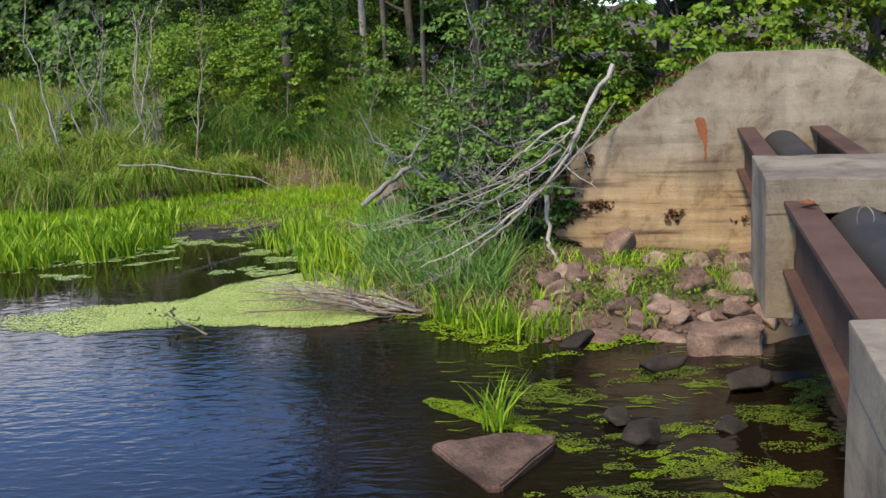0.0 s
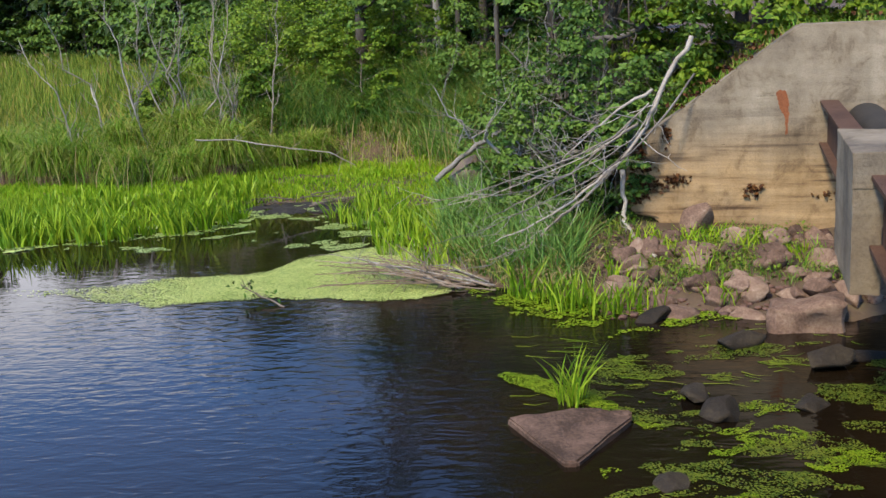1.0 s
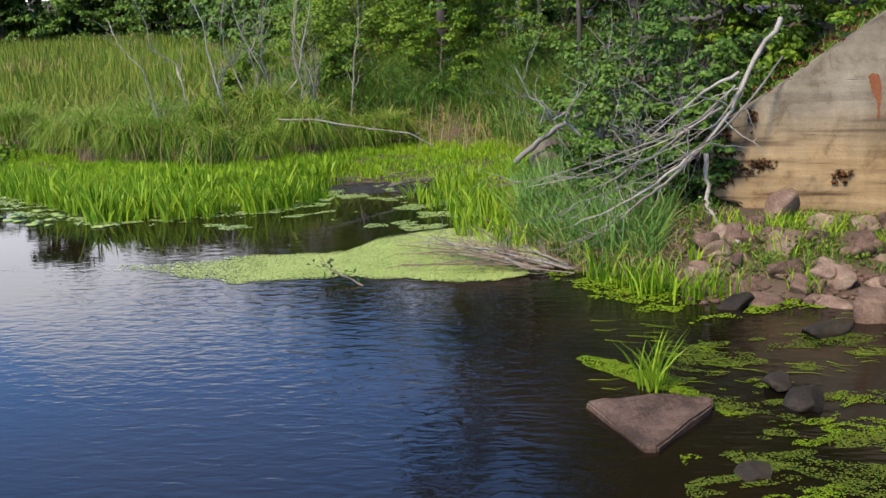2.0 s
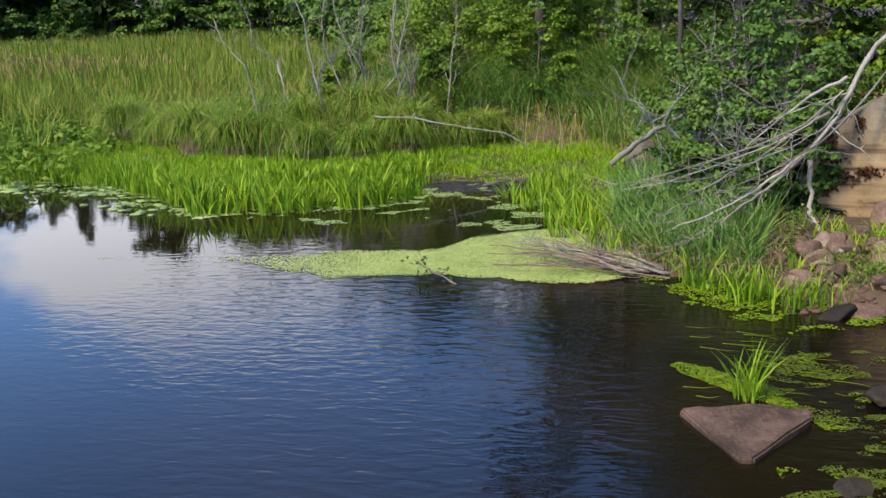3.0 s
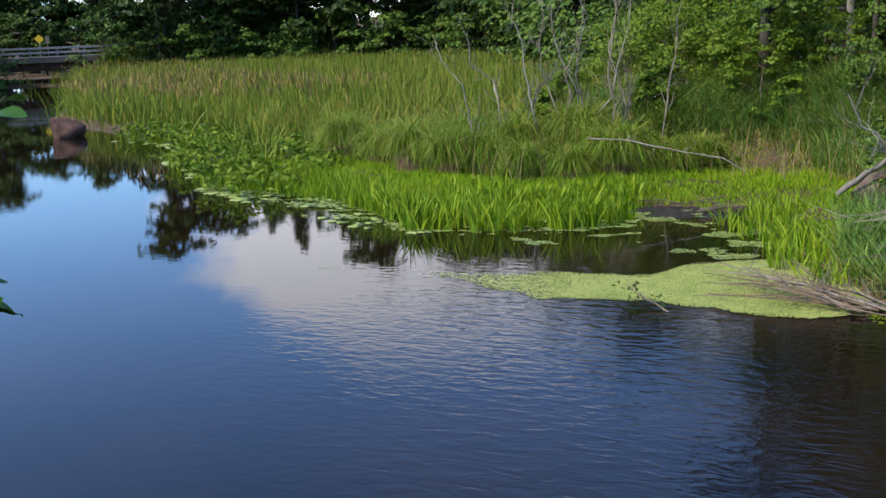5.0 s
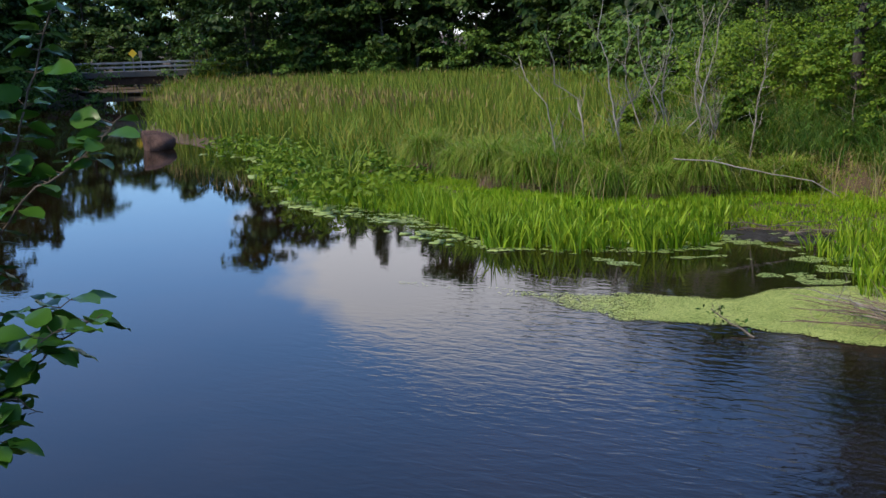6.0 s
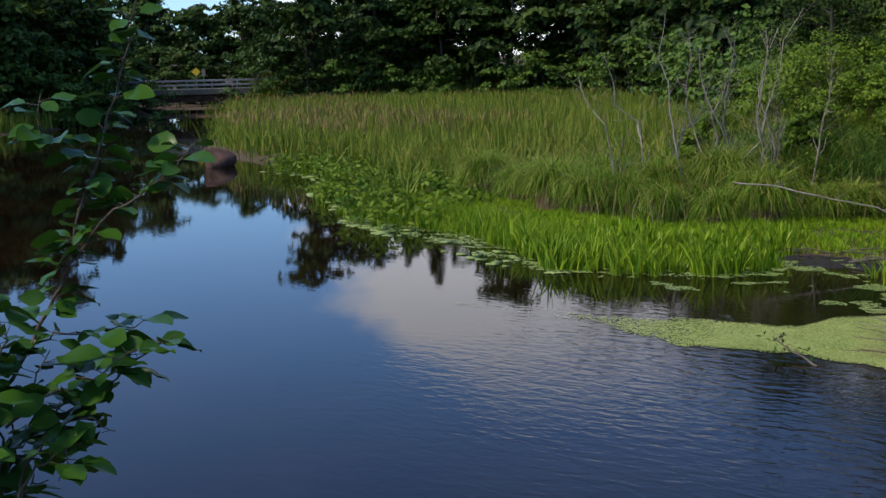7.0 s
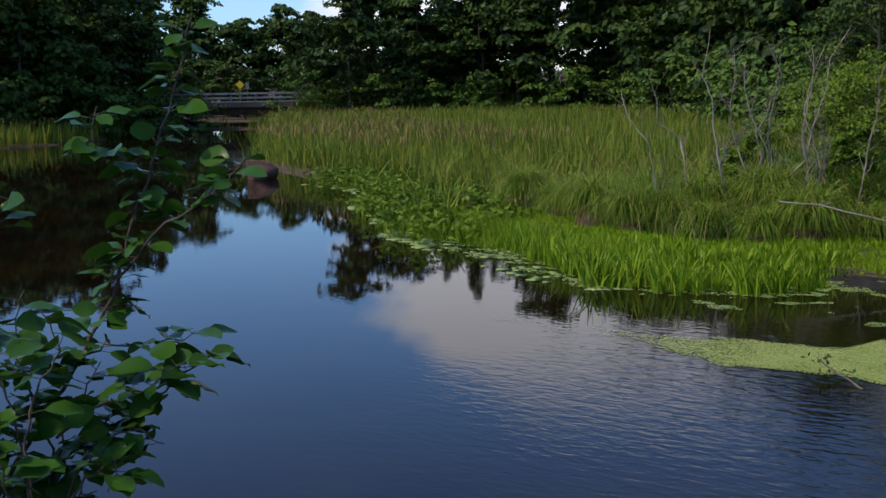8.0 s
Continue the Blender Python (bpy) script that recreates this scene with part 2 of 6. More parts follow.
def concrete(name="weathered_concrete", ochre=1.0, tone=0.78):
    """Old board-marked concrete: courses, rain streaks, ochre wash low down, dark mould."""
    m, nt, bsdf, out = material(name)
    co = node(nt, "ShaderNodeTexCoord")
    ob = co.outputs["Object"]
    sep = node(nt, "ShaderNodeSeparateXYZ", [("Vector", ob)])
    big = node(nt, "ShaderNodeTexNoise", [("Vector", ob)], Scale=1.1, Detail=6.0, Roughness=0.65)
    grit = node(nt, "ShaderNodeTexNoise", [("Vector", ob)], Scale=45.0, Detail=4.0, Roughness=0.7)
    base = ramp(nt, big.outputs["Fac"], [(0.32, (0.14, 0.108, 0.076)), (0.5, (0.275, 0.22, 0.155)), (0.7, (0.39, 0.325, 0.24))])
    flat = node(nt, "ShaderNodeMapping", [("Vector", ob)], Scale=(0.30, 0.30, 4.5))
    course = node(nt, "ShaderNodeTexNoise", [("Vector", flat.outputs[0])], Scale=1.6, Detail=3.5, Roughness=0.6)
    lines = ramp(nt, course.outputs["Fac"], [(0.38, (0.24, 0.18, 0.12)), (0.47, (0.9, 0.85, 0.78)), (0.54, (1.0, 0.97, 0.92)), (0.64, (1.3, 1.27, 1.2))])
    low = node(nt, "ShaderNodeMapRange", [("Value", sep.outputs["Z"])], **{"From Min": 1.75, "From Max": 0.9})
    wob = node(nt, "ShaderNodeMath", [(0, low.outputs[0]), (1, big.outputs["Fac"])])
    wob.operation = "MULTIPLY"
    wob2 = node(nt, "ShaderNodeMapRange", [("Value", wob.outputs[0])], **{"From Min": 0.1, "From Max": 0.5, "To Max": ochre})
    c = mixed(nt, wob2.outputs[0], base, (0.40, 0.275, 0.145))
    lows = node(nt, "ShaderNodeMapRange", [("Value", sep.outputs["Z"])], **{"From Min": 1.9, "From Max": 1.0, "To Min": 0.12, "To Max": 0.2 + 0.75 * ochre})
    c = mixed(nt, lows.outputs[0], c, lines, "MULTIPLY")
    tall = node(nt, "ShaderNodeMapping", [("Vector", ob)], Scale=(2.0, 2.0, 0.3))
    streak = node(nt, "ShaderNodeTexNoise", [("Vector", tall.outputs[0])], Scale=1.3, Detail=3.0, Roughness=0.55)
    sc = ramp(nt, streak.outputs["Fac"], [(0.33, (0.72, 0.70, 0.66)), (0.5, (1, 1, 1)), (0.75, (1.06, 1.05, 1.03))])
    c = mixed(nt, 0.8, c, sc, "MULTIPLY")
    g = ramp(nt, grit.outputs["Fac"], [(0.3, (0.72, 0.71, 0.70)), (0.5, (1, 1, 1)), (0.8, (1.1, 1.1, 1.1))])
    c = mixed(nt, 0.7, c, g, "MULTIPLY")
    soot = node(nt, "ShaderNodeTexNoise", [("Vector", ob)], Scale=2.7, Detail=7.0, Roughness=0.72, Distortion=0.5)
    sm = ramp(nt, soot.outputs["Fac"], [(0.36, (0.50, 0.45, 0.38)), (0.47, (0.92, 0.90, 0.86)), (0.56, (1, 1, 1)), (0.70, (1.14, 1.12, 1.07))])
    c = mixed(nt, 0.85, c, sm, "MULTIPLY")
    pits = node(nt, "ShaderNodeTexVoronoi", [("Vector", ob)], Scale=38.0)
    pc = ramp(nt, pits.outputs["Distance"], [(0.06, (0.42, 0.38, 0.33)), (0.16, (1, 1, 1))])
    c = mixed(nt, 0.45, c, pc, "MULTIPLY")
    c = mixed(nt, 1.0, c, (tone, tone * 0.97, tone * 0.9), "MULTIPLY")
    nt.links.new(c, bsdf.inputs["Base Color"])
    bsdf.inputs["Roughness"].default_value = 0.92
    h1 = mixed(nt, 0.5, course.outputs["Fac"], grit.outputs["Fac"])
    b = node(nt, "ShaderNodeBump", [("Height", h1)], Strength=0.6, Distance=0.02)
    nt.links.new(b.outputs[0], bsdf.inputs["Normal"])
    return m


CONCRETE = concrete()
PIERCRETE = concrete("grey_pier_concrete", 0.3, 0.62)
PALE_WEED = foliage("duckweed_sheet", [(0.0, (0.10, 0.16, 0.05)), (0.4, (0.165, 0.245, 0.07)), (0.75, (0.20, 0.285, 0.11)), (1.0, (0.30, 0.38, 0.17))], 0.6, 0.0, 2.2)
ALGAE = foliage("sunken_weed", [(0.0, (0.012, 0.03, 0.006)), (0.5, (0.04, 0.075, 0.012)), (1.0, (0.09, 0.12, 0.02))], 0.4, 0.0, 1.5)
STAIN = rocky("rust_stain", [(0.3, (0.096, 0.030, 0.012)), (0.55, (0.198, 0.066, 0.024)), (0.75, (0.252, 0.120, 0.054))], 4.0, 0.9, 0.3, 40.0, False)
DRYLEAF = foliage("withered_leaf", [(0.0, (0.02, 0.010, 0.008)), (0.5, (0.05, 0.022, 0.014)), (1.0, (0.10, 0.05, 0.025))], 0.7, 0.1, 2.0)
YELLOW = rocky("yellow_sign_paint", [(0.3, (0.75, 0.45, 0.02)), (0.7, (0.85, 0.55, 0.04))], 3.0, 0.5, 0.05, 30.0, False)
SEED = foliage("seed_head", [(0.0, (0.092, 0.085, 0.038)), (0.5, (0.168, 0.145, 0.068)), (1.0, (0.245, 0.212, 0.119))], 0.8, 0.3, 0.2)


def water_material():
    m, nt, bsdf, out = material("pond_water")
    co = node(nt, "ShaderNodeTexCoord")
    ob = co.outputs["Object"]
    big = node(nt, "ShaderNodeTexNoise", [("Vector", ob)], Scale=0.5, Detail=3.0)
    col = ramp(nt, big.outputs["Fac"], [(0.35, (0.004, 0.003, 0.002)), (0.65, (0.012, 0.007, 0.003))])
    nt.links.new(col, bsdf.inputs["Base Color"])
    bsdf.inputs["Roughness"].default_value = 0.015
    bsdf.inputs["IOR"].default_value = 1.33
    turn = node(nt, "ShaderNodeMapping", [("Vector", ob)], Rotation=(0, 0, 0.25), Scale=(1.0, 2.2, 1.0))
    rip = node(nt, "ShaderNodeTexNoise", [("Vector", turn.outputs[0])], Scale=4.2, Detail=1.5, Roughness=0.4, Distortion=0.7)
    fine = node(nt, "ShaderNodeTexNoise", [("Vector", turn.outputs[0])], Scale=13.0, Detail=2.0)
    calm = node(nt, "ShaderNodeTexNoise", [("Vector", ob)], Scale=0.22, Detail=2.0)
    amt = node(nt, "ShaderNodeMapRange", [("Value", calm.outputs["Fac"])], **{"From Min": 0.38, "From Max": 0.62, "To Min": 0.4, "To Max": 0.9})
    h = mixed(nt, 0.2, rip.outputs["Fac"], fine.outputs["Fac"])
    # the stream's ripples die away towards the sheltered reeds
    run = node(nt, "ShaderNodeMapping", [("Vector", ob)], Location=(1.0, -8.5, 0))
    away = node(nt, "ShaderNodeVectorMath", [(0, run.outputs[0])])
    away.operation = "LENGTH"
    shelter = node(nt, "ShaderNodeMapRange", [("Value", away.outputs["Value"])], **{"From Min": 1.0, "From Max": 6.5, "To Min": 2.3, "To Max": 0.12})
    force = node(nt, "ShaderNodeMath", [(0, amt.outputs[0]), (1, shelter.outputs[0])])
    force.operation = "MULTIPLY"
    b = node(nt, "ShaderNodeBump", [("Height", h), ("Strength", force.outputs[0])], Distance=0.006)
    nt.links.new(b.outputs[0], bsdf.inputs["Normal"])
    return m


WATER = water_material()


# ---- mesh helpers ----
rng = np.random.default_rng(7)


def link_mesh(name, me, mat, parent=None, label=""):
    if mat:
        me.materials.append(mat)
    ob = new(name, me)
    ob.parent = parent
    if label:
        ob["label"] = label
    return ob


def part(name, bm, mat, parent=None, label="", smooth=False):
    me = bpy.data.meshes.new(name)
    bm.normal_update()
    bm.to_mesh(me)
    bm.free()
    if smooth:
        me.shade_smooth()
    return link_mesh(name, me, mat, parent, label)


def mesh_arrays(name, verts, faces, smooth=False):
    """A mesh from arrays: faces is (n, 3) or (n, 4)."""
    me = bpy.data.meshes.new(name)
    verts, faces = np.asarray(verts, np.float32), np.asarray(faces, np.int32)
    k = faces.shape[1]
    me.vertices.add(len(verts))
    me.vertices.foreach_set("co", verts.ravel())
    me.loops.add(faces.size)
    me.loops.foreach_set("vertex_index", faces.ravel())
    me.polygons.add(len(faces))
    me.polygons.foreach_set("loop_start", np.arange(0, faces.size, k, dtype=np.int32))
    me.update(calc_edges=True)
    me.validate()
    if smooth:
        me.shade_smooth()
    return me


def empty(name, m=None):
    ob = new(name)
    ob.empty_display_size = 0.2
    if m is not None:
        ob.matrix_world = m
    return ob


def blades(base, height, width, bend, r, droop=0.0):
    """Grass blades as tapering bent ribbons; base (n, 3), the rest arrays or numbers."""
    n = len(base)
    height, width, bend = (np.broadcast_to(np.asarray(a, float), (n,)) for a in (height, width, bend))
    face, lean = r.uniform(0, 2 * np.pi, n), r.uniform(0, 2 * np.pi, n)
    side = np.stack([np.cos(face), np.sin(face), np.zeros(n)], 1)
    away = np.stack([np.cos(lean), np.sin(lean), np.zeros(n)], 1)
    vs = []
    for f, w in ((0.0, 0.8), (0.4, 1.0), (0.75, 0.7), (1.0, 0.0)):
        out = (bend * height * f ** 2)[:, None] * away
        up = (height * (f - droop * f ** 3))[:, None] * np.array([0, 0, 1.0])
        c = base + out + up
        if w:
            vs += [c - side * (width * w / 2)[:, None], c + side * (width * w / 2)[:, None]]
        else:
            vs.append(c)
    v = np.stack(vs, 1).reshape(-1, 3)
    tri = np.array([[0, 1, 3], [0, 3, 2], [2, 3, 5], [2, 5, 4], [4, 5, 6]])
    f = (np.arange(n)[:, None, None] * 7 + tri[None]).reshape(-1, 3)
    return v, f


def leaf_cards(centre, size, r, flat=0.5, wide=0.6, facing=None):
    """Small folded leaves, one quad bent along its rib; centre (n, 3); facing gives the way each blade looks."""
    n = len(centre)
    size = np.broadcast_to(np.asarray(size, float), (n,))[:, None]
    if facing is None:
        a = r.normal(size=(n, 3)) * np.array([1, 1, 1 - flat])
        a /= np.linalg.norm(a, axis=1)[:, None]
        up = np.array([0, 0, 1.0]) + r.normal(size=(n, 3)) * 0.7
        b = np.cross(a, up)
        b /= np.linalg.norm(b, axis=1)[:, None] + 1e-6
        nn = np.cross(b, a)
    else:
        nn = facing / (np.linalg.norm(facing, axis=1)[:, None] + 1e-6) + r.normal(size=(n, 3)) * 0.38
        nn /= np.linalg.norm(nn, axis=1)[:, None] + 1e-6
        a = np.cross(nn, r.normal(size=(n, 3)))
        a /= np.linalg.norm(a, axis=1)[:, None] + 1e-6
        b = np.cross(nn, a)
    v = np.stack([centre - a * size * 0.5, centre + b * size * wide * 0.5 + nn * size * 0.12,
                  centre + a * size * 0.5, centre - b * size * wide * 0.5 + nn * size * 0.12], 1).reshape(-1, 3)
    i = np.arange(n)[:, None] * 4
    return v, np.concatenate([i + [[0, 1, 2]], i + [[0, 2, 3]]])


def leafy_sprays(centres, per, size, r, trunk=None):
    """Layered sprays of leaves: flat-bottomed mounds whose leaves look up and outwards."""
    n = len(centres)
    size = np.broadcast_to(np.asarray(size, float), (n,))
    o = r.normal(size=(n, per, 3))
    o /= np.linalg.norm(o, axis=2)[..., None]
    o *= r.uniform(0.35, 1.0, (n, per, 1)) ** 0.6
    o[..., 2] = np.abs(o[..., 2]) * 0.62 - 0.22
    facing = o * np.array([1, 1, 1.0]) + np.array([0, 0, 0.75])
    if trunk is not None:
        out = centres - trunk
        out[:, 2] = 0
        out /= np.linalg.norm(out, axis=1)[:, None] + 0.3
        facing = facing + 0.55 * out[:, None]
    return (centres[:, None] + o * size[:, None, None]).reshape(-1, 3), facing.reshape(-1, 3)


def tube(points, r0, r1, sides=6, wobble=0.0, r=None):
    """A tapering round branch along points; returns vertices and quads."""
    p = np.asarray(points, float)
    n = len(p)
    d = np.gradient(p, axis=0)
    d /= np.linalg.norm(d, axis=1)[:, None] + 1e-9
    ref = np.array([0.31, 0.17, 0.93]) if abs(d[0, 2]) < 0.8 else np.array([0.93, 0.2, 0.1])
    a = np.cross(d, ref)
    a /= np.linalg.norm(a, axis=1)[:, None] + 1e-9
    b = np.cross(d, a)
    rad = np.linspace(r0, r1, n)
    if r is not None and wobble:
        rad = rad * (1 + r.uniform(-wobble, wobble, n))
    th = np.linspace(0, 2 * np.pi, sides, endpoint=False)
    v = (p[:, None] + rad[:, None, None] * (np.cos(th)[None, :, None] * a[:, None] + np.sin(th)[None, :, None] * b[:, None])).reshape(-1, 3)
    i, j = np.meshgrid(np.arange(n - 1), np.arange(sides), indexing="ij")
    k = (j + 1) % sides
    f = np.stack([i * sides + j, i * sides + k, (i + 1) * sides + k, (i + 1) * sides + j], -1).reshape(-1, 4)
    return v, f


def joined(pieces):
    vs, fs, n = [], [], 0
    for v, f in pieces:
        vs.append(v)
        fs.append(np.asarray(f) + n)
        n += len(v)
    return np.concatenate(vs), np.concatenate(fs)


def crooked(start, end, n, amount, r):
    """A crooked line between two points."""
    s, e = np.asarray(start, float), np.asarray(end, float)
    f = np.linspace(0, 1, n)[:, None]
    w = np.cumsum(r.normal(size=(n, 3)), 0)
    w -= w[0] + (w[-1] - w[0]) * f
    return s + (e - s) * f + w * amount


def box_bm(x0, x1, y0, y1, z0, z1, bevel=0.0, rough=0.0, cuts=0):
    bm = bmesh.new()
    bmesh.ops.create_cube(bm, size=1.0)
    for v in bm.verts:
        v.co = ((x0 + x1) / 2 + v.co.x * (x1 - x0), (y0 + y1) / 2 + v.co.y * (y1 - y0), (z0 + z1) / 2 + v.co.z * (z1 - z0))
    if bevel:
        bmesh.ops.bevel(bm, geom=bm.edges[:], offset=bevel, segments=2, affect="EDGES", profile=0.6)
    if cuts:
        bmesh.ops.subdivide_edges(bm, edges=bm.edges[:], cuts=cuts, use_grid_fill=True)
    if rough:
        for v in bm.verts:
            v.co += noise.noise_vector(v.co * 5.0) * rough
    return bm


# ---- the ground ----
# outline of the pond and the stream that feeds it
POND = np.array([
    (6.0, 9.6), (3.6, 9.9), (2.9, 9.5), (1.9, 9.95), (1.0, 10.3), (0.3, 10.8), (-0.4, 11.2), (-0.8, 12.0), (-1.5, 13.6), (-2.2, 15.4), (-2.9, 16.7),
    (-4.0, 17.2), (-5.0, 16.8), (-6.2, 15.9), (-7.6, 15.6), (-9.4, 16.6), (-11.2, 17.6), (-13.2, 18.8), (-16.5, 22.0), (-18.5, 25.2), (-22.0, 26.9),
    (-26.0, 28.4), (-30.0, 30.8), (-34.0, 34.0), (-45.0, 47.0), (-60.0, 62.0), (-68.0, 60.0), (-58.0, 45.0), (-55.0, 36.0), (-52.0, 20.0), (-36.0, 4.0),
    (-16.0, 1.6), (-4.6, 1.8), (-2.4, 2.3), (0.0, 2.2), (6.0, 2.4), (9.0, 4.0), (9.0, 9.0)])
WALL_AT = pose(3.31, 12.07, 0, 0, 0, -11.95)
WX, WY = np.array([0.978, -0.207]), np.array([0.207, 0.978])


def pond_distance(x, y):
    """Metres from the pond's edge: positive on land."""
    p = np.stack([x, y], -1)
    best = np.full(x.shape, 1e9)
    inside = np.zeros(x.shape, bool)
    for a, b in zip(POND, np.roll(POND, -1, 0)):
        ab = b - a
        f = np.clip(((p - a) @ ab) / (ab @ ab), 0, 1)
        best = np.minimum(best, np.linalg.norm(p - (a + f[..., None] * ab), axis=-1))
        cross = (a[1] > y) != (b[1] > y)
        with np.errstate(divide="ignore", invalid="ignore"):
            inside ^= cross & (x < (b[0] - a[0]) * (y - a[1]) / (b[1] - a[1]) + a[0])
    return np.where(inside, -best, best)


def waves(x, y, s):
    return np.sin(x * s + 1.3 * np.sin(y * s * 0.7)) * np.cos(y * s * 1.1 + 0.8 * np.sin(x * s * 0.6))


def ground_height(x, y):
    x, y = np.asarray(x, float), np.asarray(y, float)
    d = pond_distance(x, y)
    h = np.where(d < 0, np.maximum(d * 0.6, -0.8), 0.16 * np.tanh(d / 0.5))
    # the bank rises behind the flat edge
    rise = np.clip((d - 3.2) / 2.2, 0, 1)
    right = np.clip((x + 9.5) / 4.0, 0, 1)
    h += rise * rise * (3 - 2 * rise) * (0.12 + 1.23 * right)
    # embankment that the wall holds back
    s = (x - 3.31) * WX[0] + (y - 12.07) * WX[1]
    q = (x - 3.31) * WY[0] + (y - 12.07) * WY[1]
    top = np.interp(s, [-4.2, -2.2, -1.7, -0.22, 1.2, 3.2, 6], [0.5, 1.22, 1.50, 2.55, 2.55, 1.4, 0.8])
    front = np.interp(s, [-4.0, -2.4, -1.0, 2.0], [0.2, 0.42, 0.38, 0.30]) * np.clip(d / 1.4, 0, 1)
    k = np.clip((q - 0.24) / 0.2, 0, 1)
    near = np.clip((s + 3.6) / 1.4, 0, 1)
    h = np.where(d > 0, h * (1 - near) + near * (k * top + (1 - k) * front), h)
    # the bank on which the camera stands
    here = np.clip((4.5 - np.hypot(x + 0.6, (y + 1.2) * 1.1)) / 2.4, 0, 1)
    h = np.where(d > 0, np.maximum(h, here * 1.45), h)
    h += np.where(d > 0.3, 0.05 * waves(x, y, 1.9) + 0.03 * waves(x, y, 5.0), 0)
    # road embankment either side of the stream
    lx, ly = (x + 62.5) * 0.766 + (y - 64.0) * 0.643, -(x + 62.5) * 0.643 + (y - 64.0) * 0.766
    dam = np.clip((7.5 - np.abs(ly - 4.0)) / 3.5, 0, 1) * np.where(lx > 0, np.clip((lx - 2.2) / 1.5, 0, 1), np.clip((-lx - 7.0) / 1.5, 0, 1))
    h = np.where(dam > 0, np.maximum(h, dam * 2.1), h)
    far = np.clip((np.hypot(x, y) - 150) / 200, 0, 1)
    return h + far * 8


def spaced(lo, hi, dense_lo, dense_hi, fine, growth=1.13):
    mid = list(np.arange(dense_lo, dense_hi + 1e-6, fine))
    a, step = mid[0], fine
    while a > lo:
        step *= growth
        a -= step
        mid.insert(0, a)
    a, step = mid[-1], fine
    while a < hi:
        step *= growth
        a += step
        mid.append(a)
    return np.array(mid)


def build_ground():
    xs, ys = spaced(-900, 900, -34, 6, 0.22, 1.08), spaced(-900, 900, 1, 34, 0.22, 1.08)
    gx, gy = np.meshgrid(xs, ys, indexing="ij")
    v = np.stack([gx, gy, ground_height(gx, gy)], -1).reshape(-1, 3)
    i, j = np.meshgrid(np.arange(len(xs) - 1), np.arange(len(ys) - 1), indexing="ij")
    m = len(ys)
    f = np.stack([i * m + j, (i + 1) * m + j, (i + 1) * m + j + 1, i * m + j + 1], -1).reshape(-1, 4)
    ob = link_mesh("ground", mesh_arrays("ground", v, f, True), SOIL)
    tagged(ob, "dark mossy bank soil under rank grass", "ground", kind="structure")
    x0, x1, y0, y1 = -75.0, 10.0, 1.0, 66.0
    w = bmesh.new()
    w.faces.new([w.verts.new(c) for c in ((x0, y0, 0), (x1, y0, 0), (x1, y1, 0), (x0, y1, 0))])
    ob = part("water", w, WATER)
    tagged(ob, "dark still pond water mirroring blue sky and clouds", "water", kind="structure")


build_ground()


# ---- the concrete wall, the piers, the beams and the pipe ----
def build_wall():
    """The end wall: a trapezoid slab with shoulders, its left foot broken away."""
    outline = [(-2.12, -0.3), (-2.02, 0.28), (-1.75, 0.33), (-1.80, 0.45), (-2.08, 0.52), (-2.14, 0.62), (-2.17, 1.32), (-1.72, 1.59), (-0.24, 2.635), (1.12, 2.635), (1.70, 2.24), (3.2, 1.3), (3.2, -0.3)]
    bm = bmesh.new()
    front = [bm.verts.new((x, 0, z)) for x, z in outline]
    face = bm.faces.new(front)
    ext = bmesh.ops.extrude_face_region(bm, geom=[face])
    for v in ext["geom"]:
        if isinstance(v, bmesh.types.BMVert):
            v.co.y += 0.45
    bmesh.ops.recalc_face_normals(bm, faces=bm.faces[:])
    bmesh.ops.bevel(bm, geom=bm.edges[:], offset=0.025, segments=2, affect="EDGES")
    bmesh.ops.triangulate(bm, faces=bm.faces[:])
    bmesh.ops.subdivide_edges(bm, edges=bm.edges[:], cuts=3, use_grid_fill=True)
    for v in bm.verts:
        v.co += noise.noise_vector(v.co * 4.0) * 0.012
    ob = part("wall_abutment", bm, CONCRETE)
    ob.matrix_world = WALL_AT
    tagged(ob, "weathered tan concrete abutment wall with sloping shoulders", "wall", kind="structure")
    return ob


def beam_bm(y0, y1, x0, ztop, depth=0.50, flange=0.19, thick=0.03):
    """A rolled steel beam with two flanges and a web."""
    bm = bmesh.new()
    prof = [(0, 0), (flange, 0), (flange, -thick), (flange / 2 + 0.012, -thick), (flange / 2 + 0.012, -depth + thick), (flange, -depth + thick),
            (flange, -depth), (0, -depth), (0, -depth + thick), (flange / 2 - 0.012, -depth + thick), (flange / 2 - 0.012, -thick), (0, -thick)]
    a = [bm.verts.new((x0 + x, y0, ztop + z)) for x, z in prof]
    b = [bm.verts.new((x0 + x, y1, ztop + z)) for x, z in prof]
    for i in range(12):
        bm.faces.new((a[i], a[(i + 1) % 12], b[(i + 1) % 12], b[i]))
    bm.faces.new(a[::-1])
    bm.faces.new(b)
    bmesh.ops.recalc_face_normals(bm, faces=bm.faces[:])
    return bm


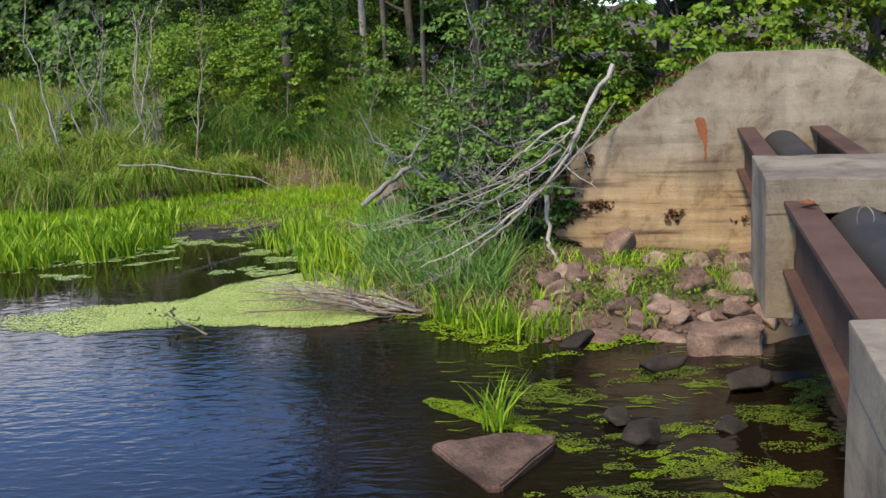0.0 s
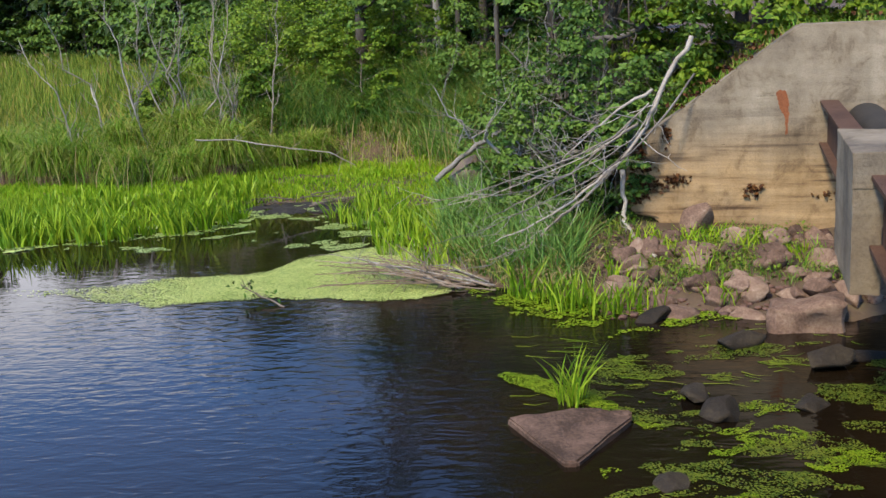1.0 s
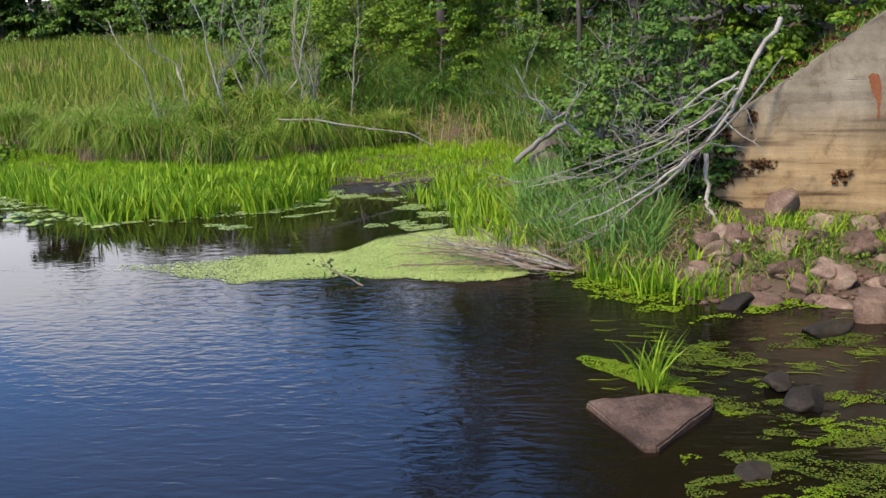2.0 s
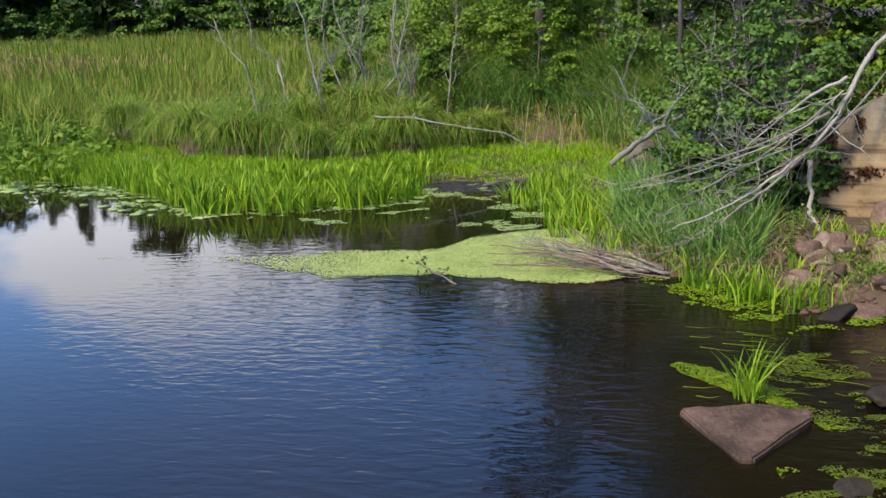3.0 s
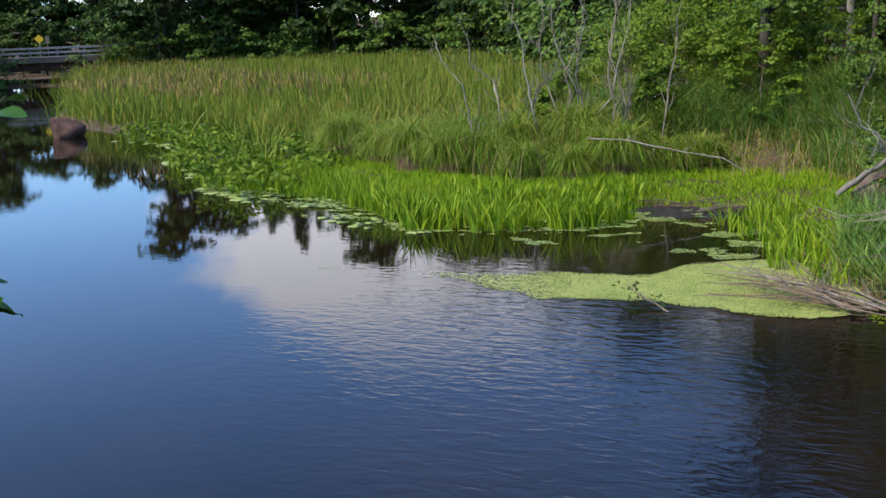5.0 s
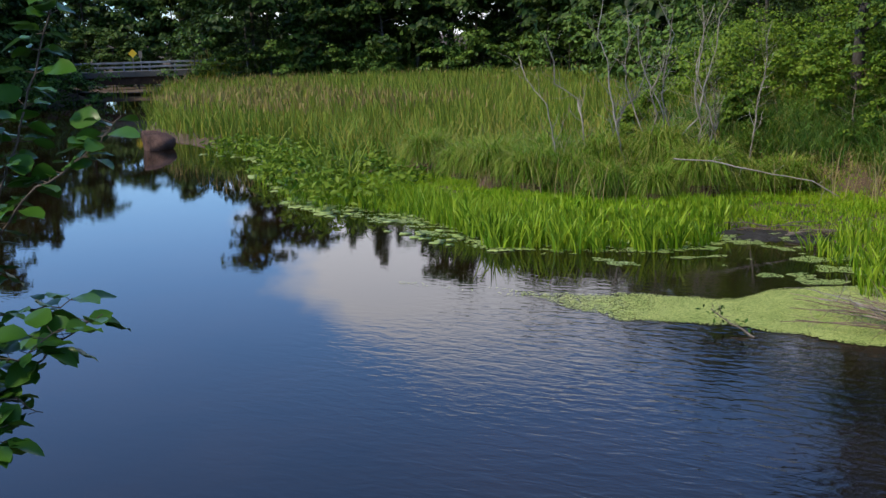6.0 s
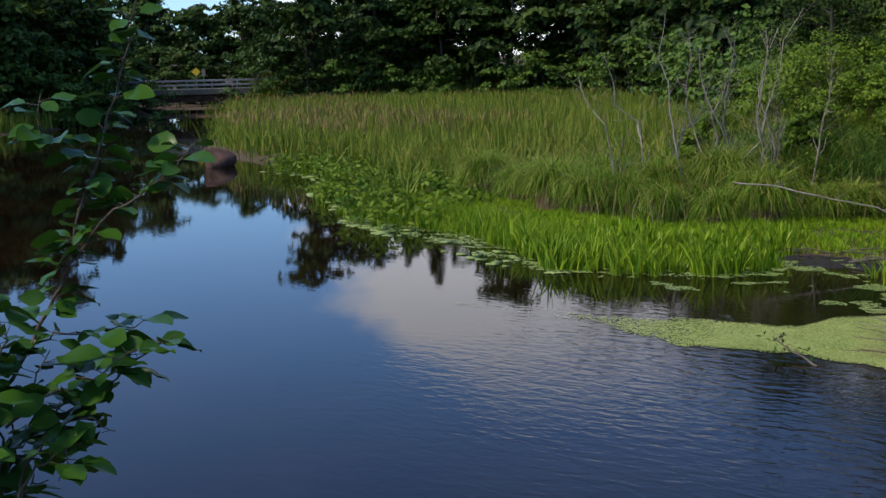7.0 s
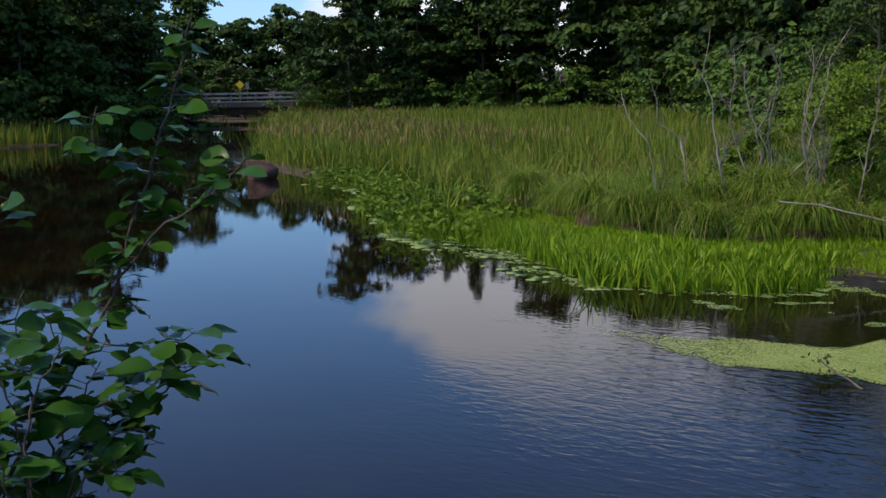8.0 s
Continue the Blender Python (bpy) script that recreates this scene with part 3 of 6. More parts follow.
def build_crossing():
    for x0 in (0.0, 0.79):
        for y0, y1 in ((-3.91, -0.01), (-8.14, -5.19)):
            ob = part("steel_beam", beam_bm(y0, y1, x0, 1.80), RUST)
            ob.matrix_world = WALL_AT
            tagged(ob, "rust-brown steel beam spanning between concrete piers", "beam", "beams of the pipe crossing")
    pipe = empty("water_pipe", WALL_AT)
    v, f = tube([(0.49, y, 1.53) for y in np.linspace(-9.6, -0.01, 24)], 0.23, 0.23, 28)
    link_mesh("pipe_barrel", mesh_arrays("pipe_barrel", v, f, True), PIPE, pipe)
    loop = [(0.42 + 0.05 * math.sin(q), -5.75 + 0.02 * math.cos(2 * q), 1.78 + 0.07 * math.cos(q)) for q in np.linspace(-2.7, 2.7, 14)]
    v, f = tube(loop, 0.005, 0.004, 5)
    link_mesh("wire_loop", mesh_arrays("wire_loop", v, f, True), GREYWOOD, pipe, "thin pale bent wire")
    tagged(pipe, "black coated steel pipe lying between two beams", "pipe")
    for y0, y1, top, foot, x0 in ((-5.2, -3.9, 1.95, 0.98, -0.12), (-9.6, -8.15, 1.80, -0.6, -0.04)):
        pier = empty("concrete_pier", WALL_AT)
        part("pier_cap", box_bm(x0, 1.15, y0, y1, top - 0.24, top, 0.012, 0.012, 8), PIERCRETE, pier)
        part("pier_cheek", box_bm(x0 + 0.006, x0 + 0.20, y0 + 0.006, y1 - 0.006, foot, top - 0.235, 0.010, 0.012, 8), PIERCRETE, pier)
        part("pier_cheek", box_bm(1.0, 1.15, y0 + 0.012, y1 - 0.012, -0.6, top - 0.24, 0.02, 0.016, 3), PIERCRETE, pier)
        tagged(pier, "chipped grey concrete pier carrying beams and pipe", "pier", "piers of the pipe crossing")


build_wall()
build_crossing()


# ---- stones ----
def stone_bm(seed, sx, sy, sz, lumps=0.22, level=3):
    bm = bmesh.new()
    bmesh.ops.create_icosphere(bm, subdivisions=level, radius=0.5)
    off = Vector((seed * 3.7, seed * 1.9, seed * 5.1))
    r = random.Random(seed)
    cuts = [(Vector((r.uniform(-1, 1), r.uniform(-1, 1), r.uniform(-0.6, 1))).normalized(), r.uniform(0.24, 0.40)) for _ in range(10)]
    for v in bm.verts:
        v.co += v.co.normalized() * noise.noise(v.co * 2.2 + off) * lumps
        for n, d in cuts:
            over = v.co.dot(n) - d
            if over > 0:
                v.co -= n * over * 0.96
        v.co += noise.noise_vector(v.co * 9 + off) * 0.02
        v.co = Vector((v.co.x * sx, v.co.y * sy, v.co.z * sz))
    return bm


def stone(x, y, z, sx, sy, sz, turn, seed, mat, label, name="rock", group="stones on the bank"):
    ob = part(name, stone_bm(seed, sx, sy, sz), mat, smooth=True)
    ob.matrix_world = pose(x, y, z, 0, 0, turn)
    tagged(ob, label, "rock", group)
    return ob


def triangle_rock():
    """A flat-topped slab, three-cornered, lying just out of the water."""
    bm = bmesh.new()
    top = [(-0.23, 7.32, 0.055), (0.12, 7.36, 0.08), (0.45, 7.42, 0.08), (0.70, 7.36, 0.06), (0.68, 7.22, 0.05), (0.26, 6.54, 0.04), (0.17, 6.53, 0.035)]
    c = Vector((0.26, 7.08, 0))
    t = [bm.verts.new(p) for p in top]
    low = [bm.verts.new((c.x + (p[0] - c.x) * 0.93, c.y + (p[1] - c.y) * 0.93, -0.3)) for p in top]
    bm.faces.new(t[::-1])
    bm.faces.new(low)
    for i in range(7):
        bm.faces.new((t[i], t[(i + 1) % 7], low[(i + 1) % 7], low[i]))
    bmesh.ops.recalc_face_normals(bm, faces=bm.faces[:])
    bmesh.ops.bevel(bm, geom=bm.edges[:], offset=0.014, segments=2, affect="EDGES")
    bmesh.ops.triangulate(bm, faces=bm.faces[:])
    bmesh.ops.subdivide_edges(bm, edges=bm.edges[:], cuts=4, use_grid_fill=True)
    for v in bm.verts:
        v.co += noise.noise_vector(v.co * 5) * 0.018 + noise.noise_vector(v.co * 17) * 0.011 + noise.noise_vector(v.co * 40) * 0.004
    ob = part("slab_rock", bm, STONE)
    tagged(ob, "reddish three-cornered flat rock standing out of the water", "rock", "stones in the water")


triangle_rock()


def build_stones():
    r = random.Random(3)
    ground = lambda x, y: float(ground_height(np.array([x]), np.array([y]))[0])
    bm = box_bm(-0.33, 0.33, -0.24, 0.24, -0.2, 0.255, 0.10)
    bmesh.ops.triangulate(bm, faces=bm.faces[:])
    bmesh.ops.subdivide_edges(bm, edges=bm.edges[:], cuts=3, use_grid_fill=True)
    for v in bm.verts:
        v.co.x *= 1.0 - 0.14 * max(v.co.z, 0) + 0.05 * v.co.y
        v.co += noise.noise_vector(v.co * 3.5) * 0.10 + noise.noise_vector(v.co * 12) * 0.022
    block = part("stone_block", bm, STONE, smooth=True)
    block.matrix_world = pose(2.50, 9.46, 0.0, 3, -2, -8)
    tagged(block, "large pale pink block of stone at the waterline", "rock", "stones on the bank")
    stone(1.90, 12.0, 0.52, 0.50, 0.40, 0.55, 20, 12, STONE, "grey boulder leaning against the concrete wall", "boulder")
    k = 20
    for i in range(120):
        x = r.uniform(0.75, 3.4)
        y = r.uniform(9.75 + 0.25 * abs(x - 2.2), 11.6)
        s = r.choice((0.11, 0.15, 0.20, 0.26, 0.34))
        k += 1
        stone(x, y, ground(x, y) + s * 0.12, s * r.uniform(1.0, 1.7), s * r.uniform(0.8, 1.3), s * r.uniform(0.7, 1.0), r.uniform(0, 180), k, STONE, "reddish field stone in the rubble below the wall")
    q = np.random.default_rng(44)
    bits = []
    ico = bmesh.new()
    bmesh.ops.create_icosphere(ico, subdivisions=1, radius=0.5)
    base = np.array([v.co[:] for v in ico.verts])
    tri = np.array([[v.index for v in f.verts] for f in ico.faces])
    ico.free()
    for i in range(520):
        x, y = q.uniform(0.7, 3.5), q.uniform(9.9, 12.0)
        s = q.uniform(0.02, 0.09)
        v = base * q.uniform(0.7, 1.3, (len(base), 3)) * np.array([s * 1.3, s, s * 0.7]) + np.array([x, y, max(ground(x, y), 0.0) + s * 0.1])
        bits.append((v, tri))
    tagged(link_mesh("gravel", mesh_arrays("gravel", *joined(bits)), REDSTONE), "small reddish rubble between the stones", "gravel", kind="stuff")
    for x, y, s, h in ((1.82, 9.0, 0.42, 0.12), (2.37, 8.35, 0.42, 0.16), (1.34, 7.45, 0.38, 0.12), (1.22, 7.72, 0.28, 0.10), (2.05, 7.55, 0.36, 0.06), (0.80, 6.28, 0.34, 0.06),
                       (2.75, 8.6, 0.4, 0.05), (1.15, 9.85, 0.30, 0.10)):
        k += 1
        stone(x, y, h - s * 0.22, s * 1.4, s, s * 0.55, r.uniform(0, 180), k, WETSTONE, "wet dark stone breaking the water surface", group="stones in the water")
    stone(-26.6, 27.0, 0.18, 1.35, 1.1, 1.2, 40, 98, REDSTONE, "large red-brown boulder at the edge of the reeds", "boulder")
    for x, y, s in ((-0.85, 16.6, 0.9), (-0.5, 16.9, 0.7)):
        k += 1
        stone(x, y, ground(x, y) + 0.2, s, s * 0.8, s * 0.8, 30, k, BROWNSTONE, "brown boulder half buried in the grassy bank", "boulder")


build_stones()


# ---- trees ----
def make_tree(name, height, crown, n_clumps, per_clump, leaf, seed, leaf_mat, bark=BARK, lean=0.0, low=0.25, trunk_r=None, spread=0.55):
    """A broad-leaved tree: crooked tapering trunk, limbs, and clumps of small leaves round the limbs' ends."""
    r = np.random.default_rng(seed)
    tree = empty(name)
    tr = trunk_r or height * 0.014
    line = crooked((0, 0, -0.3), (lean * height, lean * 0.4 * height, height * 0.92), 9, height * 0.012, r)
    wood = [tube(line, tr, tr * 0.2, 8, 0.1, r)]
    ends = []
    for i in range(14):
        f = low + (0.95 - low) * (i + r.uniform(0, 0.8)) / 14
        s = line[0] + (line[-1] - line[0]) * f
        idx = min(int(f * 8), 7)
        s = line[idx] + (line[idx + 1] - line[idx]) * (f * 8 - idx)
        a = r.uniform(0, 2 * np.pi)
        reach = crown * (1.05 - 0.55 * abs(f - 0.45) / 0.55) * r.uniform(0.7, 1.1)
        e = s + np.array([np.cos(a) * reach, np.sin(a) * reach, reach * r.uniform(0.15, 0.7)])
        limb = crooked(s, e, 6, reach * 0.05, r)
        wood.append(tube(limb, tr * 0.38 * (1.1 - f * 0.6), tr * 0.06, 5))
        ends += [limb[3], limb[4], limb[5], limb[5]]
    ends += [line[-1], line[-2]]
    link_mesh("trunk", mesh_arrays("trunk", *joined(wood), True), bark, tree)
    ends = np.array(ends)
    pick = ends[r.integers(0, len(ends), n_clumps)] + r.normal(size=(n_clumps, 3)) * crown * np.array([0.2, 0.2, 0.14])
    pts, facing = leafy_sprays(pick, per_clump, crown * spread * r.uniform(0.28, 0.62, n_clumps), r, np.array([lean * height * 0.5, 0, 0]))
    link_mesh("crown", mesh_arrays("crown", *leaf_cards(pts, leaf * r.uniform(0.6, 1.3, len(pts)), r, 0.55, 0.62, facing)), leaf_mat, tree)
    return tree


def make_conifer(name, height, seed):
    r = np.random.default_rng(seed)
    tree = empty(name)
    wood = [tube([(0, 0, -0.3), (0.05, 0, height * 0.5), (0, 0.05, height)], height * 0.014, 0.02, 7)]
    pts = []
    for z in np.arange(height * 0.12, height * 0.98, height * 0.035):
        reach = (height - z) * 0.20 + 0.2
        for _ in range(6):
            a = r.uniform(0, 2 * np.pi)
            q = reach * r.uniform(0.75, 1.1)
            tip = np.array([np.cos(a) * q, np.sin(a) * q, z - q * 0.25])
            wood.append(tube([(0, 0, z), tip], 0.03, 0.008, 4))
            f = r.uniform(0.15, 1, 26)[:, None]
            pts.append(np.array([0, 0, z]) * (1 - f) + tip * f + r.normal(size=(26, 3)) * np.array([0.14, 0.14, 0.10]))
    link_mesh("trunk", mesh_arrays("trunk", *joined(wood), True), BARK, tree)
    pts = np.concatenate(pts)
    link_mesh("crown", mesh_arrays("crown", *leaf_cards(pts, 0.34 * r.uniform(0.6, 1.3, len(pts)), r, 0.3, 0.4)), NEEDLE, tree)
    return tree


def g1(x, y):
    return float(ground_height(np.array([x]), np.array([y]))[0])


def along(line, step, r, jitter):
    """Points along a line of corners, one about every step metres."""
    out = []
    for a, b in zip(line[:-1], line[1:]):
        a, b = np.array(a, float), np.array(b, float)
        n = max(1, int(np.linalg.norm(b - a) / step))
        for i in range(n):
            out.append(a + (b - a) * (i + r.uniform(0, 1)) / n + r.normal(size=2) * jitter)
    return out


def build_forest():
    r = np.random.default_rng(21)
    kinds = [make_tree("tree", h, c, 110, 34, 0.62, 40 + i, LEAF, BARK, 0.02, lo, spread=0.62)
             for i, (h, c, lo) in enumerate(((12.5, 3.4, 0.08), (14, 3.8, 0.1), (10.5, 3.2, 0.05), (15, 3.6, 0.16), (11.5, 4.0, 0.06)))]
    mids = [make_tree("tree", h, c, 110, 44, 0.25, 80 + i, LEAF, BARK, 0.03, 0.08, spread=0.5) for i, (h, c) in enumerate(((11.5, 3.4), (13.0, 3.6)))]
    for t in mids:
        tagged(t, "tall green tree at the near edge of the wood", "tree", "near trees of the wood")
    firs = [make_conifer("conifer", 15.0, 61), make_conifer("conifer", 12.0, 62)]
    bushes = [make_tree("bush", h, c, 40, 32, 0.26, 70 + i, LEAF_NEAR, BARK, 0.0, 0.05, 0.05, 0.7) for i, (h, c) in enumerate(((2.6, 1.7), (3.4, 2.2)))]
    for t in kinds:
        tagged(t, "tall dark green broad-leaved tree in the wood", "tree", "trees of the wood")
    for t in firs:
        tagged(t, "dark pointed conifer standing among broad-leaved trees", "tree", "conifers of the wood")
    for t in bushes:
        tagged(t, "dense dark green bush at the wood's edge", "bush", "bushes at the wood's edge")
    used = set()

    def put(kind, x, y, s):
        m = pose(x, y, g1(x, y), 0, 0, r.uniform(0, 360))
        if kind.name not in used:
            used.add(kind.name)
            kind.matrix_world = m
            kind.scale = (s, s, s)
        else:
            o = copy_thing(kind, m)
            o.scale = (s, s, s)

    edge = [(-58.5, 66.5), (-52, 71), (-44, 76), (-34, 80), (-23, 68), (-14, 50), (-8, 37), (-3, 29), (3, 26), (10, 25), (17, 20)]
    for off, step, jit in ((0, 3.0, 0.8), (4, 3.2, 1.0), (9, 3.8, 1.5), (16, 4.4, 1.5)):
        for x, y in along([(a + off * 0.55, b + off * 0.83) for a, b in edge], step, r, jit):
            s = r.uniform(0.85, 1.15) * (0.55 if y < 48 and x < -3 else 0.8 if y < 60 else 0.82 if x < -44 else 1.0)
            put(mids[int(r.integers(2))] if y < 46 and off < 9 else firs[int(r.integers(2))] if r.uniform() < 0.13 else kinds[int(r.integers(5))], x, y, s)
    for deg, k in ((-34.3, 0.80), (-32.9, 0.86), (-31.7, 0.80)):
        put(firs[0], 92 * math.sin(radians(deg)), 92 * math.cos(radians(deg)), k)
    for x, y in along(edge[:7], 2.0, r, 0.8):
        put(bushes[int(r.integers(2))], x - 1.3, y - 2.2, r.uniform(0.7, 1.35))
    left = [(-66, 58), (-64, 50), (-63, 42), (-64, 30), (-64, 14), (-50, -4)]
    for off, step, jit in ((0, 2.6, 0.8), (5, 3.4, 1.2), (12, 4.4, 2.0)):
        for x, y in along([(a - off, b + off * 0.2) for a, b in left], step, r, jit):
            put(firs[int(r.integers(2))] if r.uniform() < 0.3 else kinds[int(r.integers(5))], x, y, r.uniform(0.72, 0.95))
    for x, y in along([(-98, 72), (-88, 84), (-74, 94), (-62, 98)], 2.6, r, 1.2) + along([(-108, 84), (-92, 100), (-70, 112)], 3.0, r, 1.5):
        put(kinds[int(r.integers(5))], x, y, r.uniform(0.75, 0.95))
    for x, y in along([(-92, 62), (-80, 74), (-70, 82), (-58, 90)], 2.6, r, 0.8):
        put(kinds[int(r.integers(5))], x, y, r.uniform(0.42, 0.56))
    for x, y in along(left[:5], 1.6, r, 0.9):
        put(bushes[int(r.integers(2))], x + 3.0, y - 1, r.uniform(0.7, 1.1))


build_forest()


def build_near_trees():
    r = np.random.default_rng(31)
    spots = [(1.4, 19.5, 9.5, 2.0), (1.5, 18.2, 10.5, 2.6), (2.3, 19.5, 11, 3.0), (1.6, 22.0, 9, 2.0), (3.6, 17.5, 9, 2.8), (5.2, 18.5, 10, 3.0), (2.2, 22.5, 12, 3.0), (-3.3, 22.6, 10, 1.3), (7.5, 17, 9, 3), (9.5, 19, 10, 3), (10.5, 15.5, 8, 2.8)]
    for i, (x, y, h, c) in enumerate(spots):
        t = make_tree("tree", h, c, 170, 70, 0.105, 130 + i, LEAF_NEAR, BARK, r.uniform(-0.06, 0.06), 0.22, h * 0.013, 0.42)
        t.matrix_world = pose(x, y, g1(x, y))
        tagged(t, "green bank tree with several crooked grey trunks", "tree", "trees on the bank")
    shrubs = [(0.5, 15.6, 1.5, 0.8), (-2.6, 23.0, 1.9, 1.1), (-3.8, 23.4, 1.9, 1.2), (-5.4, 23.0, 1.7, 1.1), (-7.6, 22.6, 1.4, 0.8), (-4.6, 26.0, 2.4, 1.5), (-6.5, 27.5, 2.4, 1.6), (0.9, 17.2, 2.8, 1.1), (0.75, 12.75, 1.0, 0.45), (1.0, 13.0, 1.3, 0.5), (0.5, 13.3, 1.2, 0.5), (0.15, 14.2, 1.7, 0.75), (0.35, 17.6, 2.4, 0.9), (-0.75, 21.2, 1.7, 0.8), (-0.5, 19.2, 1.3, 0.6), (1.12, 12.6, 1.5, 0.4), (0.6, 12.45, 0.9, 0.4), (-0.2, 13.2, 1.0, 0.5), (-3.2, 21.7, 1.5, 0.7), (0.75, 14.6, 2.3, 0.9), (1.1, 13.9, 2.2, 0.8), (0.4, 16.4, 2.2, 0.9), (1.5, 15.0, 2.8, 1.0)]
    for i, (x, y, h, c) in enumerate(shrubs):
        t = make_tree("shrub", h, c, 80, 46, 0.075, 160 + i, LEAF_LIGHT if x < -1.5 else LEAF_NEAR, TWIG, 0.0, 0.08, 0.03, 0.55)
        t.matrix_world = pose(x, y, g1(x, y))
        tagged(t, "leafy green shrub growing in the bank grass", "shrub", "shrubs on the bank")
    # slim trunks at the edge of the wood, bare low down
    for i, (x, y, h, tr) in enumerate(((0.95, 18.6, 9, 0.06), (1.3, 18.0, 8.5, 0.05), (0.78, 16.5, 9, 0.10), (1.18, 16.3, 9.5, 0.13), (1.42, 16.0, 8, 0.08), (1.75, 16.1, 8.5, 0.07))):
        t = make_tree("slim_tree", h, 1.4, 90, 50, 0.09, 420 + i, LEAF_NEAR, BARK, r.uniform(-0.05, 0.05), 0.24, tr, 0.5)
        t.matrix_world = pose(x, y, g1(x, y))
        tagged(t, "slim grey-barked tree bare low down on the bank", "tree", "slim trees on the bank")
    for i, (x, y, h, c) in enumerate(((-7.4, 26.8, 1.6, 1.0), (-5.2, 24.2, 1.8, 1.1), (-4.4, 28.5, 2.8, 1.5), (-2.6, 26.5, 2.6, 1.4), (-3.4, 23.2, 1.7, 1.0), (-4.3, 22.8, 1.3, 0.8), (-6.6, 24.4, 1.8, 1.1), (-2.6, 22.4, 1.1, 0.6), (-5.4, 21.9, 0.9, 0.45), (-7.6, 21.6, 0.9, 0.4))):
        t = make_tree("leafy_bush", h, c, 90, 50, 0.075, 360 + i, LEAF_LIGHT, TWIG, 0.0, 0.06, 0.025, 0.55)
        t.matrix_world = pose(x, y, g1(x, y))
        tagged(t, "bright olive-green leafy bush on the grassy bank", "bush", "leafy bushes on the bank")
    for i, (x, y, z, h, c) in enumerate(((3.2, 14.2, 2.4, 2.2, 1.5), (4.6, 14.0, 2.5, 1.6, 1.3), (2.3, 14.6, 1.9, 1.5, 0.9), (5.6, 14.4, 2.0, 2.4, 1.5), (6.9, 14.6, 2, 2.6, 1.6), (8.2, 14.4, 2, 2.8, 1.6), (7.6, 16.0, 2, 3.0, 1.7))):
        t = make_tree("maple_shrub", h, c, 90, 46, 0.11, 190 + i, LEAF_LIGHT, TWIG, 0.0, 0.05, 0.03, 0.5)
        t.matrix_world = pose(x, y + 0.7, g1(x, y) - 0.1)
        tagged(t, "bright green young maple behind the concrete wall", "shrub", "young maples behind the wall")


build_near_trees()


# ---- grasses ----
def scatter(n, x0, x1, y0, y1, r, keep):
    x, y = r.uniform(x0, x1, n), r.uniform(y0, y1, n)
    ok = keep(x, y, pond_distance(x, y))
    x, y = x[ok], y[ok]
    return np.stack([x, y, ground_height(x, y) - 0.03], 1)


def grass(name, base, height, width, bend, mat, label, seed, droop=0.0):
    r = np.random.default_rng(seed)
    v, f = blades(base, height * r.uniform(0.6, 1.15, len(base)), width, bend * r.uniform(0.2, 1.4, len(base)), r, droop)
    ob = link_mesh(name, mesh_arrays(name, v, f), mat)
    tagged(ob, label, "grass", kind="stuff")
    return ob


def tufts(centres, per, spread, r):
    """Many blades round each centre."""
    c = np.repeat(centres, per, 0)
    a, q = r.uniform(0, 2 * np.pi, len(c)), spread * np.sqrt(r.uniform(0, 1, len(c)))
    c[:, 0] += np.cos(a) * q
    c[:, 1] += np.sin(a) * q
    return c


def fuzzy(x, y):
    return waves(x, y, 0.9) + 0.6 * waves(x + 2, y - 1, 2.1)


